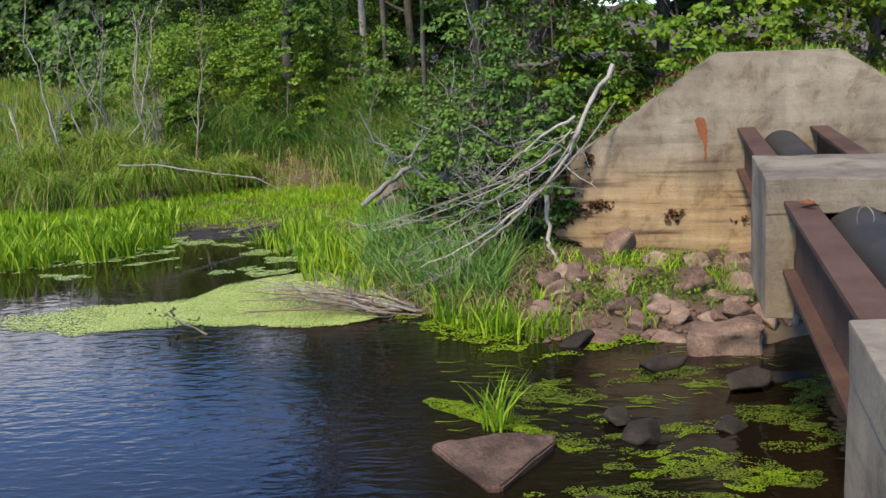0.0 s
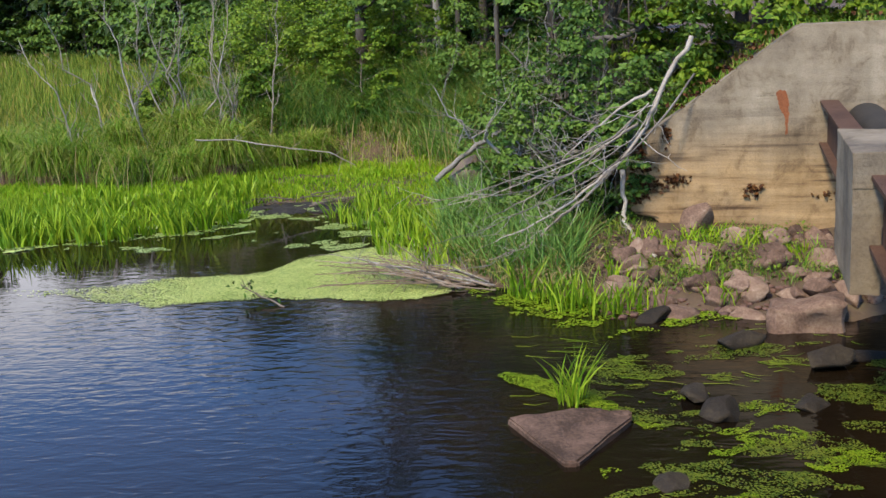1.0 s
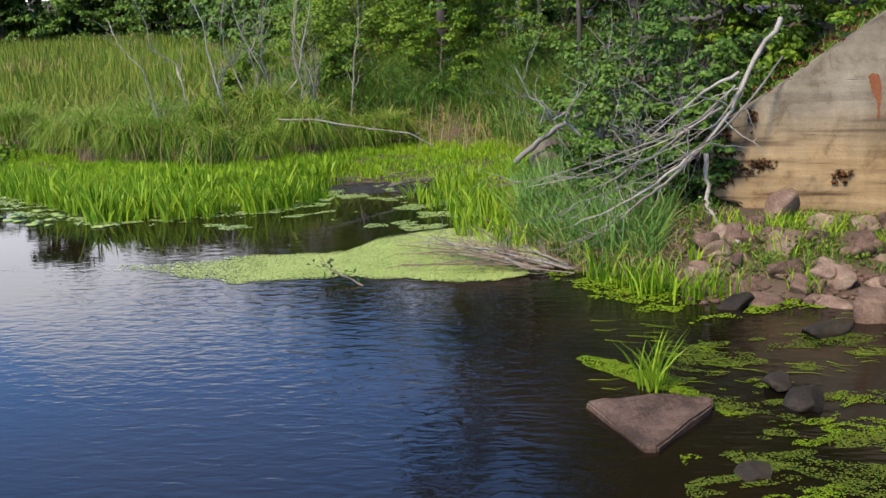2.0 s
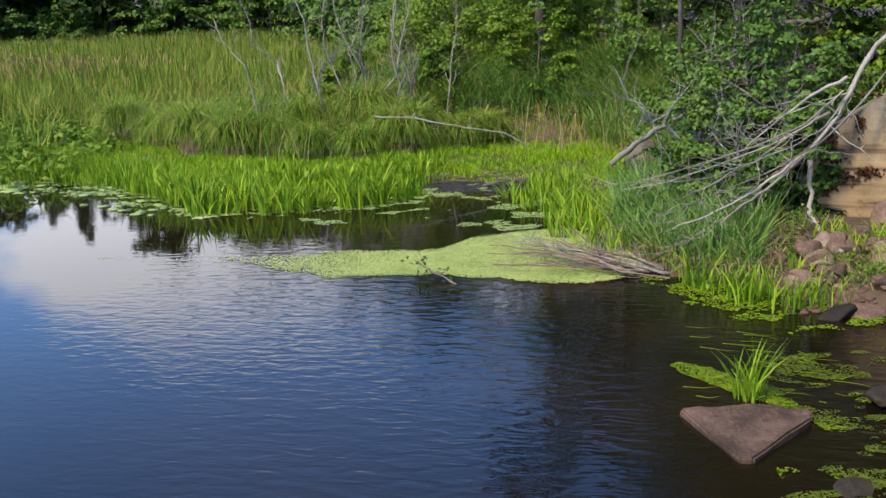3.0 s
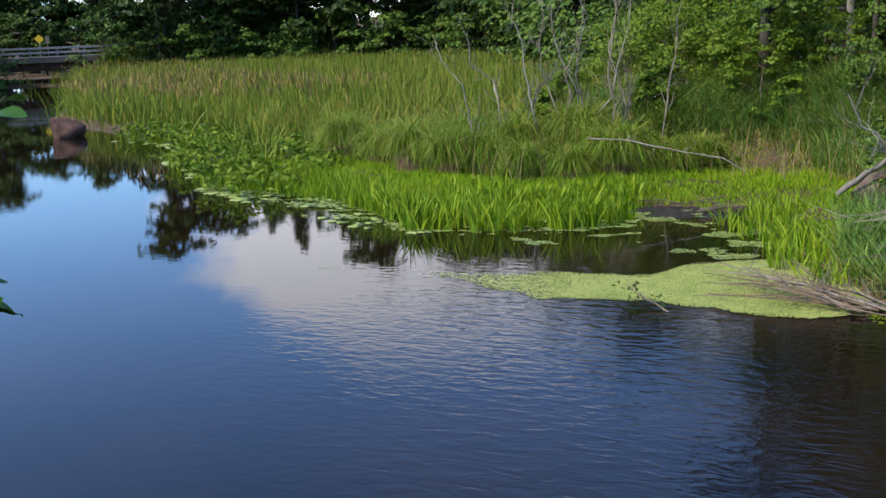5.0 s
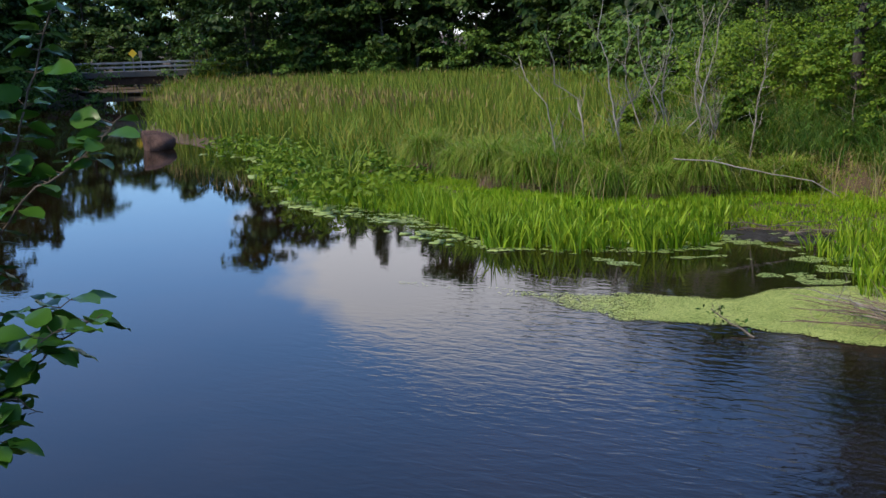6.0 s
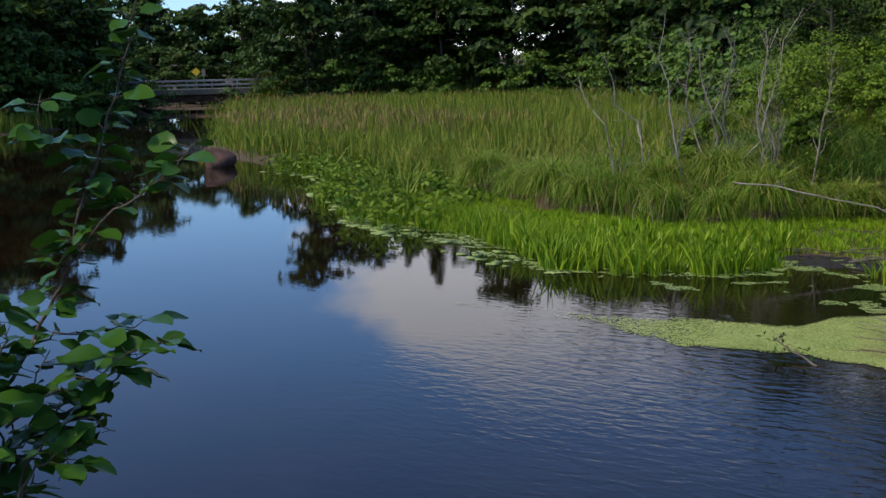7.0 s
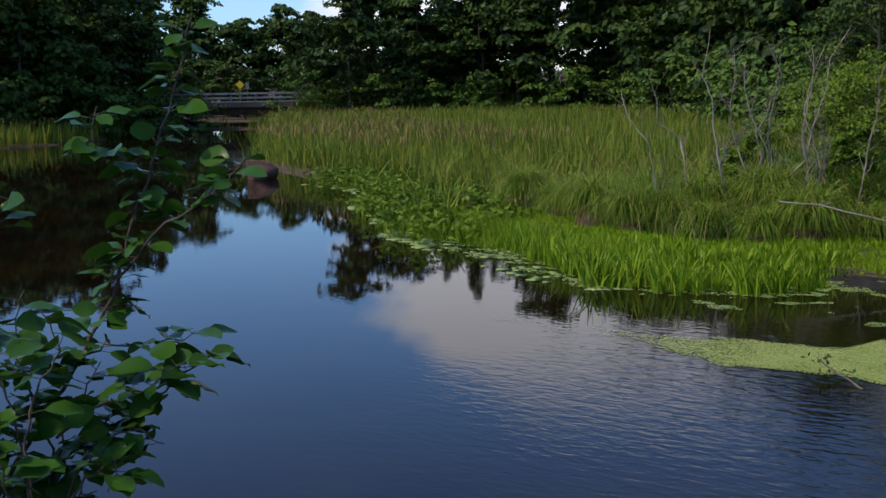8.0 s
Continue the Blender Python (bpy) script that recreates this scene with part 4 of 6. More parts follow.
def build_grasses():
    r = np.random.default_rng(5)
    wall_s = lambda x, y: (x - 3.31) * WX[0] + (y - 12.07) * WX[1]
    clear = lambda x, y: ~((wall_s(x, y) > -2.5) & (y < 13.2))
    # the wide reed marsh
    b = scatter(100000, -62, -7, 19, 84, r, lambda x, y, d: (d > 0.6) & (x < -6 - (y - 20) * 0.02) & (y < 88 + x * 0.1) & (y - 22 > -(x + 9) * 0.45 - 2) & (d > np.where(x > -13, 3.4, 0.6)))
    far = np.hypot(b[:, 0], b[:, 1])
    grass("marsh_grass", b, 1.10 + 0.12 * waves(b[:, 0], b[:, 1], 0.7), 0.009 + far * 0.0006, 0.6, MARSH, "tall green marsh grass with tan seed heads", 51)
    b = scatter(40000, -60, -12, 27, 84, r, lambda x, y, d: (d > 0.5) & (d < 40))
    far = np.hypot(b[:, 0], b[:, 1])
    grass("cattail_reeds", b, 1.38, 0.012 + far * 0.0006, 0.16, CATTAIL, "dense upright green reeds filling the marsh", 52)
    # bank grass
    lawn = lambda x: np.interp(x, [-9, -7, -5.5, -3, -2, -1, 0], [2.4, 2.6, 3.7, 3.9, 3.3, 2.4, 1.8])
    b = scatter(26000, -16, 3, 13, 28, r, lambda x, y, d: (d > lawn(x)) & clear(x, y) & ~((x > 0.7) & (y < 16)))
    grass("bank_grass", b, 0.5, 0.022, 0.6, SEDGE, "rank green grass covering the bank", 53)
    # arching clumps of it, uneven in height
    c = scatter(2600, -16, 1.0, 13, 29, r, lambda x, y, d: (d > lawn(x) + 0.2) & clear(x, y) & ~((x > 0.4) & (y < 16)))
    b = tufts(c, 30, 0.20, r)
    tall = np.repeat(r.uniform(0.35, 1.0, len(c)) * (0.75 + 0.3 * fuzzy(c[:, 0], c[:, 1]).clip(-1, 1)), 30) + 0.25
    grass("arching_grass", b, tall, 0.017, 1.0, SEDGE, "arching clumps of rank grass on the bank", 73, 0.55)
    c = scatter(900, -15, 0.4, 14, 27, r, lambda x, y, d: (d > lawn(x) + 0.4) & clear(x, y) & (fuzzy(x + 4, y) > 0.1))
    grass("blue_grass", tufts(c, 34, 0.26, r), 0.85, 0.016, 0.8, BLUEGRASS, "blue-green grass clumps on the bank", 74, 0.35)
    c = np.concatenate([scatter(110, -3.8, -0.8, 17.2, 21.6, r, lambda x, y, d: (d > lawn(x) - 0.1) & (d < lawn(x) + 1.0)), scatter(26, -5.2, -3.9, 19.8, 21.6, r, lambda x, y, d: d > lawn(x) - 0.1), scatter(20, -14, -12.6, 21.5, 23.5, r, lambda x, y, d: d > 1.0), scatter(40, -0.5, 0.7, 10.9, 12.2, r, lambda x, y, d: d > 0.1)])
    grass("straw_clumps", tufts(c, 22, 0.16, r), 0.5, 0.012, 1.2, STRAW, "withered straw-brown grass hanging on the bank", 75, 0.9)
    # bright low grass flat
    b = scatter(110000, -14, 0.5, 13.0, 22, r, lambda x, y, d: (d > 0.05) & (d < lawn(x) + 0.5) & clear(x, y))
    grass("bright_grass", b, 0.14 + 0.05 * fuzzy(b[:, 0] * 2, b[:, 1] * 2), 0.014, 0.5, LIME, "bright lime-green low grass on the wet flat", 54)
    # iris belt along the water
    front = lambda x: np.interp(x, [-14, -13.4, -11, -9.9, -8.25, -7.4, -6, -5.2, -4.4], [18.4, 17.9, 16.9, 16.5, 15.2, 14.35, 14.4, 14.75, 15.3])
    c = scatter(9000, -13.8, -4.4, 13.8, 20, r, lambda x, y, d: (y > front(x) + 0.1 * fuzzy(x * 2, y)) & (d < 0.9))
    c = c[r.uniform(size=len(c)) < np.interp(c[:, 1] - front(c[:, 0]), [0, 0.4, 1.2, 3], [0.55, 0.34, 0.42, 0.5])]
    c = c[:900]
    b = tufts(c, 8, 0.10, r)
    b[:, 2] = np.maximum(b[:, 2], -0.06)
    left = np.clip((-8.0 - c[:, 0]) / 2.0, 0, 1)
    hgt = np.repeat((0.34 + 0.40 * r.uniform(0, 1, len(c)) ** 1.3) * (1 - 0.2 * left) * np.interp(c[:, 1] - front(c[:, 0]), [0, 0.5, 1.5], [1.15, 0.9, 0.55]) * (0.85 + 0.3 * fuzzy(c[:, 0] * 2.5, c[:, 1] * 2.5).clip(-1, 1)), 8)
    grass("iris_leaves", b, hgt, 0.030 - 0.012 * np.repeat(left, 8), 0.45, IRIS, "upright bright green sword-shaped water plants", 55)
    b = scatter(26000, -14, -4.6, 13.8, 20, r, lambda x, y, d: (y > front(x) + 0.25) & (d < 0.6) & (x < -7.5 + r.uniform(-1, 1, x.shape)))
    b[:, 2] = np.maximum(b[:, 2], -0.05)
    grass("water_sedge", b, 0.36, 0.013, 0.4, IRIS, "fine yellow-green sedge standing in the shallows", 76)
    # pale seed heads over the marsh
    b = scatter(5000, -62, -9, 24, 84, r, lambda x, y, d: (d > 0.4) & (((d < 9) & (x < -22)) | (r.uniform(size=x.shape) < 0.22)))
    b[:, 2] += 1.05 + r.uniform(0, 0.4, len(b))
    grass("seed_heads", b, 0.26, 0.012 + np.hypot(b[:, 0], b[:, 1]) * 0.0006, 0.4, SEED, "tan feathery seed heads above the marsh grass", 56)
    b = scatter(2600, -36, -17, 27, 44, r, lambda x, y, d: (d > 0.4) & (d < 8))
    b[:, 2] += 1.0 + r.uniform(0, 0.35, len(b))
    grass("tan_plumes", b, 0.3, 0.04, 0.4, SEED, "tan plumes on the reeds by the boulder", 66)
    b = scatter(9000, -50, -13, 17, 54, r, lambda x, y, d: (d > -0.25) & (d < 0.9))
    b[:, 2] = np.maximum(b[:, 2], -0.05)
    grass("shore_reeds", b, 1.15 + 0.25 * waves(b[:, 0], b[:, 1], 1.3), 0.035, 0.6, CATTAIL, "green reeds along the marsh shoreline", 67)
    # the far bank of the pond
    b = scatter(9000, -64, -46, 8, 62, r, lambda x, y, d: (d > 0.1) & (d < 7) & (x < -50))
    grass("far_bank_grass", b, 1.1, 0.07, 0.3, MARSH, "green grass along the far bank", 57)
    # tall grass under the fallen branches, by the wall
    b = scatter(20000, -2.2, 1.4, 10.8, 15.5, r, lambda x, y, d: (d > 0.08) & clear(x, y) & (x > -1.15 + 0.25 * fuzzy(x, y)))
    grass("tall_grass", b[:3600], 0.62, 0.015, 0.75, BLUEGRASS, "tall blue-green grass leaning over the water", 58)
    grass("green_grass", b[5200:8000], 0.5, 0.014, 0.8, SEDGE, "green grass among the fallen branches", 77, 0.3)
    grass("dry_grass", b[3600:5200], 0.5, 0.012, 0.8, STRAW, "dry straw-coloured grass stems on the bank", 59, 0.4)
    b = scatter(12000, -5.0, 0.2, 16.6, 22, r, lambda x, y, d: (d > lawn(x) + 0.2) & (fuzzy(x, y) > -0.7))
    grass("tall_bank_grass", b, 0.95, 0.018, 0.8, BLUEGRASS, "tall blue-green grass under the bank trees", 68, 0.2)
    b = scatter(16000, -5.5, 0.6, 17.0, 24, r, lambda x, y, d: (d > lawn(x) + 0.3) & (fuzzy(x + 1, y * 1.3) > -0.5))
    grass("rank_grass", b, 0.9 + 0.2 * fuzzy(b[:, 0] * 1.7, b[:, 1] * 1.7), 0.015, 0.75, SEDGE, "tall rank grass on the slope under the trees", 79, 0.3)
    # straw in the bank grass
    b = scatter(5000, -14, 2, 16, 27, r, lambda x, y, d: (d > 2) & clear(x, y))
    b = b[b[:, 0] < 0.4]
    grass("dry_stems", b[:1300], 0.95, 0.012, 0.3, STRAW, "tan grass stems among the green", 60)
    # embankment behind the wall
    b = scatter(9000, 0.6, 8, 12.3, 17, r, lambda x, y, d: wall_s(x, y) > -2.6)
    b = b[((b[:, 0] - 3.31) * WY[0] + (b[:, 1] - 12.07) * WY[1]) > 0.5]
    grass("embankment_grass", b[::2], 0.15, 0.016, 0.4, SEDGE, "green grass on the slope behind the wall", 61)
    # grass among the stones
    c = np.array([(0.79, 9.95), (0.13, 10.7), (1.16, 10.3), (1.83, 10.9), (1.85, 11.5), (1.6, 11.3), (1.9, 10.2), (-0.09, 10.95), (2.4, 11.2), (2.9, 10.9), (1.3, 11.5), (2.2, 11.7), (0.5, 10.5), (0.95, 10.9)])
    c = np.column_stack([c, ground_height(c[:, 0], c[:, 1])])
    grass("stone_grass", tufts(c, 46, 0.22, r), 0.21, 0.014, 0.5, LIME, "bright green grass tufts between the stones", 62)
    c = np.array([(0.25, 10.55), (0.55, 10.35), (0.9, 10.15), (-0.1, 10.85), (0.35, 10.3), (0.7, 10.0)])
    c = np.column_stack([c, np.zeros(len(c))])
    grass("shore_iris", tufts(c, 26, 0.16, r), 0.38, 0.02, 0.6, IRIS, "bright green sword leaves at the waterline", 63)
    c = scatter(900, -3.0, -0.7, 11.6, 16.2, r, lambda x, y, d: (d > -0.5) & (d < 0.35))[:36]
    c[:, 2] = np.maximum(c[:, 2], -0.05)
    grass("cove_iris", tufts(c, 12, 0.16, r), 0.38, 0.026, 0.5, IRIS, "arching bright green sword leaves round the cove", 64)
    # leafy herbs in the bank grass
    c = scatter(9000, -15, 1.0, 15, 27, r, lambda x, y, d: (d > 2.6) & clear(x, y))
    c = c[fuzzy(c[:, 0], c[:, 1]) > 0.1][:1500]
    p = np.repeat(c, 12, 0) + r.normal(size=(len(c) * 12, 3)) * np.array([0.16, 0.16, 0.13]) + np.array([0, 0, 0.36])
    ob = link_mesh("bank_herbs", mesh_arrays("bank_herbs", *leaf_cards(p, 0.085 * r.uniform(0.6, 1.3, len(p)), r, 0.3, 0.5)), LEAF_LIGHT)
    tagged(ob, "leafy bright green herbs among the bank grass", "herbs", kind="stuff")
    c = scatter(700, 0.8, 3.2, 10.4, 12.0, r, lambda x, y, d: (d > 0.3) & (fuzzy(x * 2, y * 2) > -0.1))[:170]
    p = np.repeat(c, 9, 0) + r.normal(size=(len(c) * 9, 3)) * np.array([0.07, 0.07, 0.04]) + np.array([0, 0, 0.11])
    ob = link_mesh("stone_herbs", mesh_arrays("stone_herbs", *leaf_cards(p, 0.045 * r.uniform(0.6, 1.3, len(p)), r, 0.5, 0.55)), LEAF_LIGHT)
    tagged(ob, "low green herbs growing between the stones", "herbs", kind="stuff")
    b = scatter(2600, 0.8, 3.3, 10.3, 12.0, r, lambda x, y, d: (d > 0.25) & (fuzzy(x * 2.3, y * 2) > -0.2))
    grass("thin_grass", b, 0.17, 0.008, 0.7, SEDGE, "thin grass growing through the rubble", 78)
    # the camera's own bank
    b = scatter(14000, -8, 6, -8, 3.4, r, lambda x, y, d: (d > -0.1))
    grass("near_bank_grass", b, 0.5, 0.010, 0.5, SEDGE, "dark green grass on the near bank", 65)


build_grasses()


# ---- tussocks ----
def build_tussocks():
    r = np.random.default_rng(71)
    spots = [(-8.9, 19.2, 1.15), (-8.2, 19.3, 0.95), (-7.3, 19.0, 0.85), (-6.2, 18.8, 0.8), (-5.5, 19.3, 1.25), (-10.1, 19.9, 1.25), (-11.2, 20.5, 1.0), (-7.8, 20.2, 1.1), (-10.7, 21.3, 1.2), (-4.6, 19.9, 0.8), (-12.6, 21.4, 1.2), (-4.2, 20.3, 0.9), (-6.6, 20.4, 1.3), (-9.2, 21.0, 1.1)]
    for x, y, s in spots:
        s *= 1.12
        t = empty("sedge_tussock", pose(x, y, g1(x, y) - 0.05))
        bm = bmesh.new()
        bmesh.ops.create_cone(bm, cap_ends=True, segments=14, radius1=0.24 * s, radius2=0.17 * s, depth=0.42 * s)
        bmesh.ops.subdivide_edges(bm, edges=bm.edges[:], cuts=2, use_grid_fill=True)
        for v in bm.verts:
            v.co.z += 0.16 * s
            v.co += noise.noise_vector(v.co * 6 + Vector((x, y, 0))) * 0.06
        part("root_mass", bm, ROOTS, t, "brown matted root base")
        n = 1300
        b = np.zeros((n, 3))
        a, q = r.uniform(0, 2 * np.pi, n), 0.24 * s * np.sqrt(r.uniform(0, 1, n))
        b[:, 0], b[:, 1], b[:, 2] = np.cos(a) * q, np.sin(a) * q, 0.24 * s
        h, bend = s * r.uniform(0.65, 1.15, n), r.uniform(0.05, 0.75, n) ** 0.8
        v, f = blades(b, h, 0.014, bend, r, r.uniform(0.45, 1.25, n))
        link_mesh("sedge_tuft", mesh_arrays("sedge_tuft", v, f), TUSSOCK, t)
        a = r.uniform(0, 2 * np.pi, 120)
        skirt = np.stack([np.cos(a) * 0.2 * s, np.sin(a) * 0.2 * s, r.uniform(0.18, 0.30, 120) * s], 1)
        v, f = blades(skirt, s * r.uniform(0.25, 0.42, 120), 0.012, r.uniform(0.2, 0.7, 120), r, 1.9)
        link_mesh("dead_tuft", mesh_arrays("dead_tuft", v, f), STRAW, t, "withered straw-brown blades")
        tagged(t, "arching green sedge tussock on a brown root base", "grass tussock", "sedge tussocks along the bank")


build_tussocks()


# ---- dead wood ----
def twiggy(line, r0, r1, twigs, length, r, up=0.4, sides=6):
    """A branch's main stem, and a list of its forked side twigs."""
    line = np.asarray(line, float)
    f = np.linspace(0, len(line) - 1, (len(line) - 1) * 4 + 1)
    fine = np.stack([np.interp(f, np.arange(len(line)), line[:, k]) for k in range(3)], 1)
    fine[1:-1] += r.normal(size=(len(fine) - 2, 3)) * r0 * 0.35
    stem, out = tube(fine, r0, r1, sides, 0.12, r), []
    for _ in range(twigs):
        i = int(r.integers(len(fine) // 4, len(fine) - 1))
        d = r.normal(size=3) + np.array([0, 0, up])
        d += 1.2 * (fine[i] - fine[i - 1]) / (np.linalg.norm(fine[i] - fine[i - 1]) + 1e-6)
        d *= length * r.uniform(0.4, 1.1) / np.linalg.norm(d)
        rad = max((r0 + (r1 - r0) * i / len(fine)) * 0.45, 0.004)
        tw = crooked(fine[i], fine[i] + d, 6, length * 0.03, r)
        e = tw[3] + (r.normal(size=3) + [0, 0, up]) * length * 0.25
        out.append(joined([tube(tw, rad, rad * 0.3, 5), tube(crooked(tw[3], e, 4, length * 0.02, r), rad * 0.6, rad * 0.25, 4)]))
    return stem, out


def dead_branch(name, line, r0, r1, twigs, length, seed, label, mat=DEADWOOD, group="", up=0.4):
    """A dead branch: the crooked main stem, and its twigs as parts."""
    r = np.random.default_rng(seed)
    stem, sticks = twiggy(line, r0, r1, twigs, length, r, up)
    ob = link_mesh(name, mesh_arrays(name, *stem, True), mat)
    for v, f in sticks:
        link_mesh("twig", mesh_arrays("twig", v, f, True), mat, ob)
    return tagged(ob, label, "branch", group)


def build_dead_wood():
    g = "fallen branches by the wall"
    dead_branch("fallen_branch", [(1.96, 12.45, 2.56), (1.63, 12.29, 2.08), (1.40, 12.12, 1.59), (1.08, 11.95, 1.23), (0.51, 11.69, 0.85), (-0.01, 11.40, 0.61), (-0.35, 11.29, 0.50)], 0.031, 0.006, 14, 0.7, 201, "long bleached fallen branch arching over the bank", group=g, up=-0.2)
    dead_branch("fallen_branch", [(1.48, 12.21, 2.0), (1.08, 12.15, 1.79), (0.68, 12.08, 1.49), (0.41, 11.99, 1.25)], 0.022, 0.005, 8, 0.5, 202, "bleached side limb of a fallen branch", group=g, up=-0.1)
    dead_branch("fallen_branch", [(1.30, 12.12, 1.62), (0.92, 11.96, 1.43), (0.52, 11.79, 1.15), (0.0, 11.60, 0.89), (-0.5, 11.49, 0.71)], 0.020, 0.004, 9, 0.55, 203, "slender bleached branch fallen across the grass", group=g, up=-0.1)
    dead_branch("fallen_branch", [(1.02, 11.9, 1.18), (0.63, 11.68, 0.86), (0.31, 11.50, 0.66), (0.0, 11.25, 0.44), (-0.45, 11.1, 0.34)], 0.020, 0.004, 9, 0.5, 204, "bleached branch reaching down to the water", group=g, up=-0.3)
    dead_branch("dead_limb", [(2.68, 15.77, 3.31), (2.07, 15.36, 2.91), (1.52, 14.92, 2.54), (0.89, 14.97, 2.50), (0.64, 14.99, 2.0), (0.7, 15.1, 1.0)], 0.05, 0.03, 26, 0.9, 205, "grey crooked dead limb in front of the trees", BARK)
    dead_branch("grey_log", [(-1.38, 16.44, 0.40), (-0.83, 16.28, 0.87), (-0.29, 16.0, 1.18), (0.49, 15.59, 1.77), (0.9, 15.5, 2.0)], 0.045, 0.025, 10, 0.6, 206, "grey log leaning on the bank", GREYWOOD)
    dead_branch("dead_limb", [(1.12, 12.15, 1.1), (1.12, 12.05, 0.74), (1.12, 11.95, 0.51), (1.23, 11.53, 0.36), (1.37, 11.12, 0.30)], 0.03, 0.02, 3, 0.3, 207, "bent grey root at the foot of the wall")
    dead_branch("fallen_branch", [(-5.65, 17.93, 1.05), (-5.04, 18.11, 1.0), (-4.29, 18.3, 0.82), (-3.42, 18.49, 0.66), (-3.0, 18.6, 0.4)], 0.015, 0.009, 7, 0.4, 208, "pale bare branch lying across the bank grass")
    dead_branch("drift_log", [(-16.6, 20.3, 0.02), (-16.2, 21.8, 0.10), (-15.4, 23.4, 0.16), (-14.6, 25.0, 0.25)], 0.12, 0.07, 4, 0.5, 209, "grey drift log lying in the marsh edge", BARK)
    r = np.random.default_rng(88)
    main = np.array([(1.75, 12.40, 2.30), (1.50, 12.2, 1.82), (1.22, 12.05, 1.40), (0.85, 11.9, 1.10), (0.40, 11.70, 0.85), (-0.1, 11.5, 0.60), (-0.5, 11.4, 0.45)])
    for i in range(7):
        cut = int(r.integers(0, 3))
        line = main[cut:] + r.normal(size=3) * np.array([0.14, 0.12, 0.10]) + np.linspace(0, 1, len(main) - cut)[:, None] * r.normal(size=3) * np.array([0.75, 0.35, 0.40])
        line[:, 2] = np.maximum(line[:, 2], 0.25)
        dead_branch("fallen_branch", line, r.uniform(0.007, 0.014), 0.003, 10, 0.55, 310 + i, "thin grey fallen branch in the tangle by the wall", GREYWOOD if i % 2 else DEADWOOD, g, -0.1)
    for i in range(16):
        s = np.array([r.uniform(-0.6, 1.3), r.uniform(12.8, 15.5), r.uniform(0.6, 1.3)])
        e = s + np.array([r.uniform(-1.5, 1.5), r.uniform(-0.6, 0.4), r.uniform(0.4, 1.5)])
        dead_branch("dead_limb", crooked(s, e, 7, 0.15, r), 0.020, 0.006, 16, 0.7, 220 + i, "tangled grey dead limb in the bank thicket", GREYWOOD, "dead limbs in the thicket")
    # hanging vines and thin stems before the trunks
    for i in range(16):
        s = np.array([r.uniform(0.5, 2.0), r.uniform(15.0, 15.9), r.uniform(0.9, 1.5)])
        e = s + np.array([r.uniform(-0.7, 0.7), r.uniform(-0.2, 0.3), r.uniform(1.8, 2.8)])
        dead_branch("vine", crooked(s, e, 9, 0.10, r), 0.014, 0.008, 4, 0.5, 520 + i, "bare grey-brown vine hanging before the trees", GREYWOOD if i % 2 else TWIG, "vines on the bank trees", 0.2)
    # the dead shrub group standing in the bank grass
    stems = [(-7.35, 20.25, -7.72, 20.12, 4.07), (-6.98, 20.37, -7.3, 20.26, 3.73), (-8.09, 19.98, -8.82, 19.68, 3.29), (-8.3, 19.83, -9.28, 19.47, 2.89), (-6.28, 20.59, -6.72, 20.46, 3.85), (-6.12, 20.63, -5.92, 20.69, 3.74),
             (-6.22, 20.6, -5.27, 20.85, 4.08), (-5.25, 20.86, -5.75, 20.73, 2.25), (-6.76, 20.44, -7.09, 20.34, 3.4), (-5.8, 20.72, -5.7, 20.75, 3.75), (-7.2, 20.3, -6.45, 20.54, 3.63), (-5.0, 21.0, -4.7, 21.2, 3.4), (-7.6, 20.6, -7.0, 20.9, 3.0)]
    for i, (bx, by, tx, ty, tz) in enumerate(stems):
        z = g1(bx, by)
        f = z / max(tz, 1)
        start = (bx + (bx - tx) * 0.25, by + (by - ty) * 0.25, z - 0.1)
        dead_branch("dead_sapling", crooked(start, (tx, ty, tz), 7, 0.13, r), 0.023, 0.006, 17, 0.6, 240 + i, "bleached leafless dead sapling standing in tall grass", DEADWOOD if i % 4 else GREYWOOD, "dead saplings on the bank", 0.9)
    # brush heap on the duckweed
    for i in range(24):
        a = np.array([r.uniform(-1.0, -0.35), 11.25 + r.normal() * 0.16, 0.05])
        b = a + np.array([r.uniform(-1.9, -0.6), r.uniform(-0.25, 1.3), r.uniform(0.0, 0.18)])
        m = (a + b) / 2 + np.array([r.normal() * 0.08, r.normal() * 0.12, r.uniform(0.02, 0.12)])
        dead_branch("brush_stick", [a, m, b], r.uniform(0.009, 0.016), 0.005, 6, 0.4, 260 + i, "thin grey-brown stick in a heap on the water", BRUSHWOOD if i % 4 else GREYWOOD, "sticks of the brush heap", 0.1)
    # driftwood on the mud
    for i in range(14):
        a = np.array([r.uniform(-4.6, -2.6), r.uniform(16.2, 17.3), 0.08])
        b = a + np.array([r.uniform(-1, 1), r.uniform(-0.3, 0.3), r.uniform(0.0, 0.08)])
        dead_branch("drift_stick", [a, (a + b) / 2 + [0, 0, 0.03], b], 0.014, 0.006, 3, 0.3, 290 + i, "dark stick stranded on the mud", TWIG, "sticks on the mud")
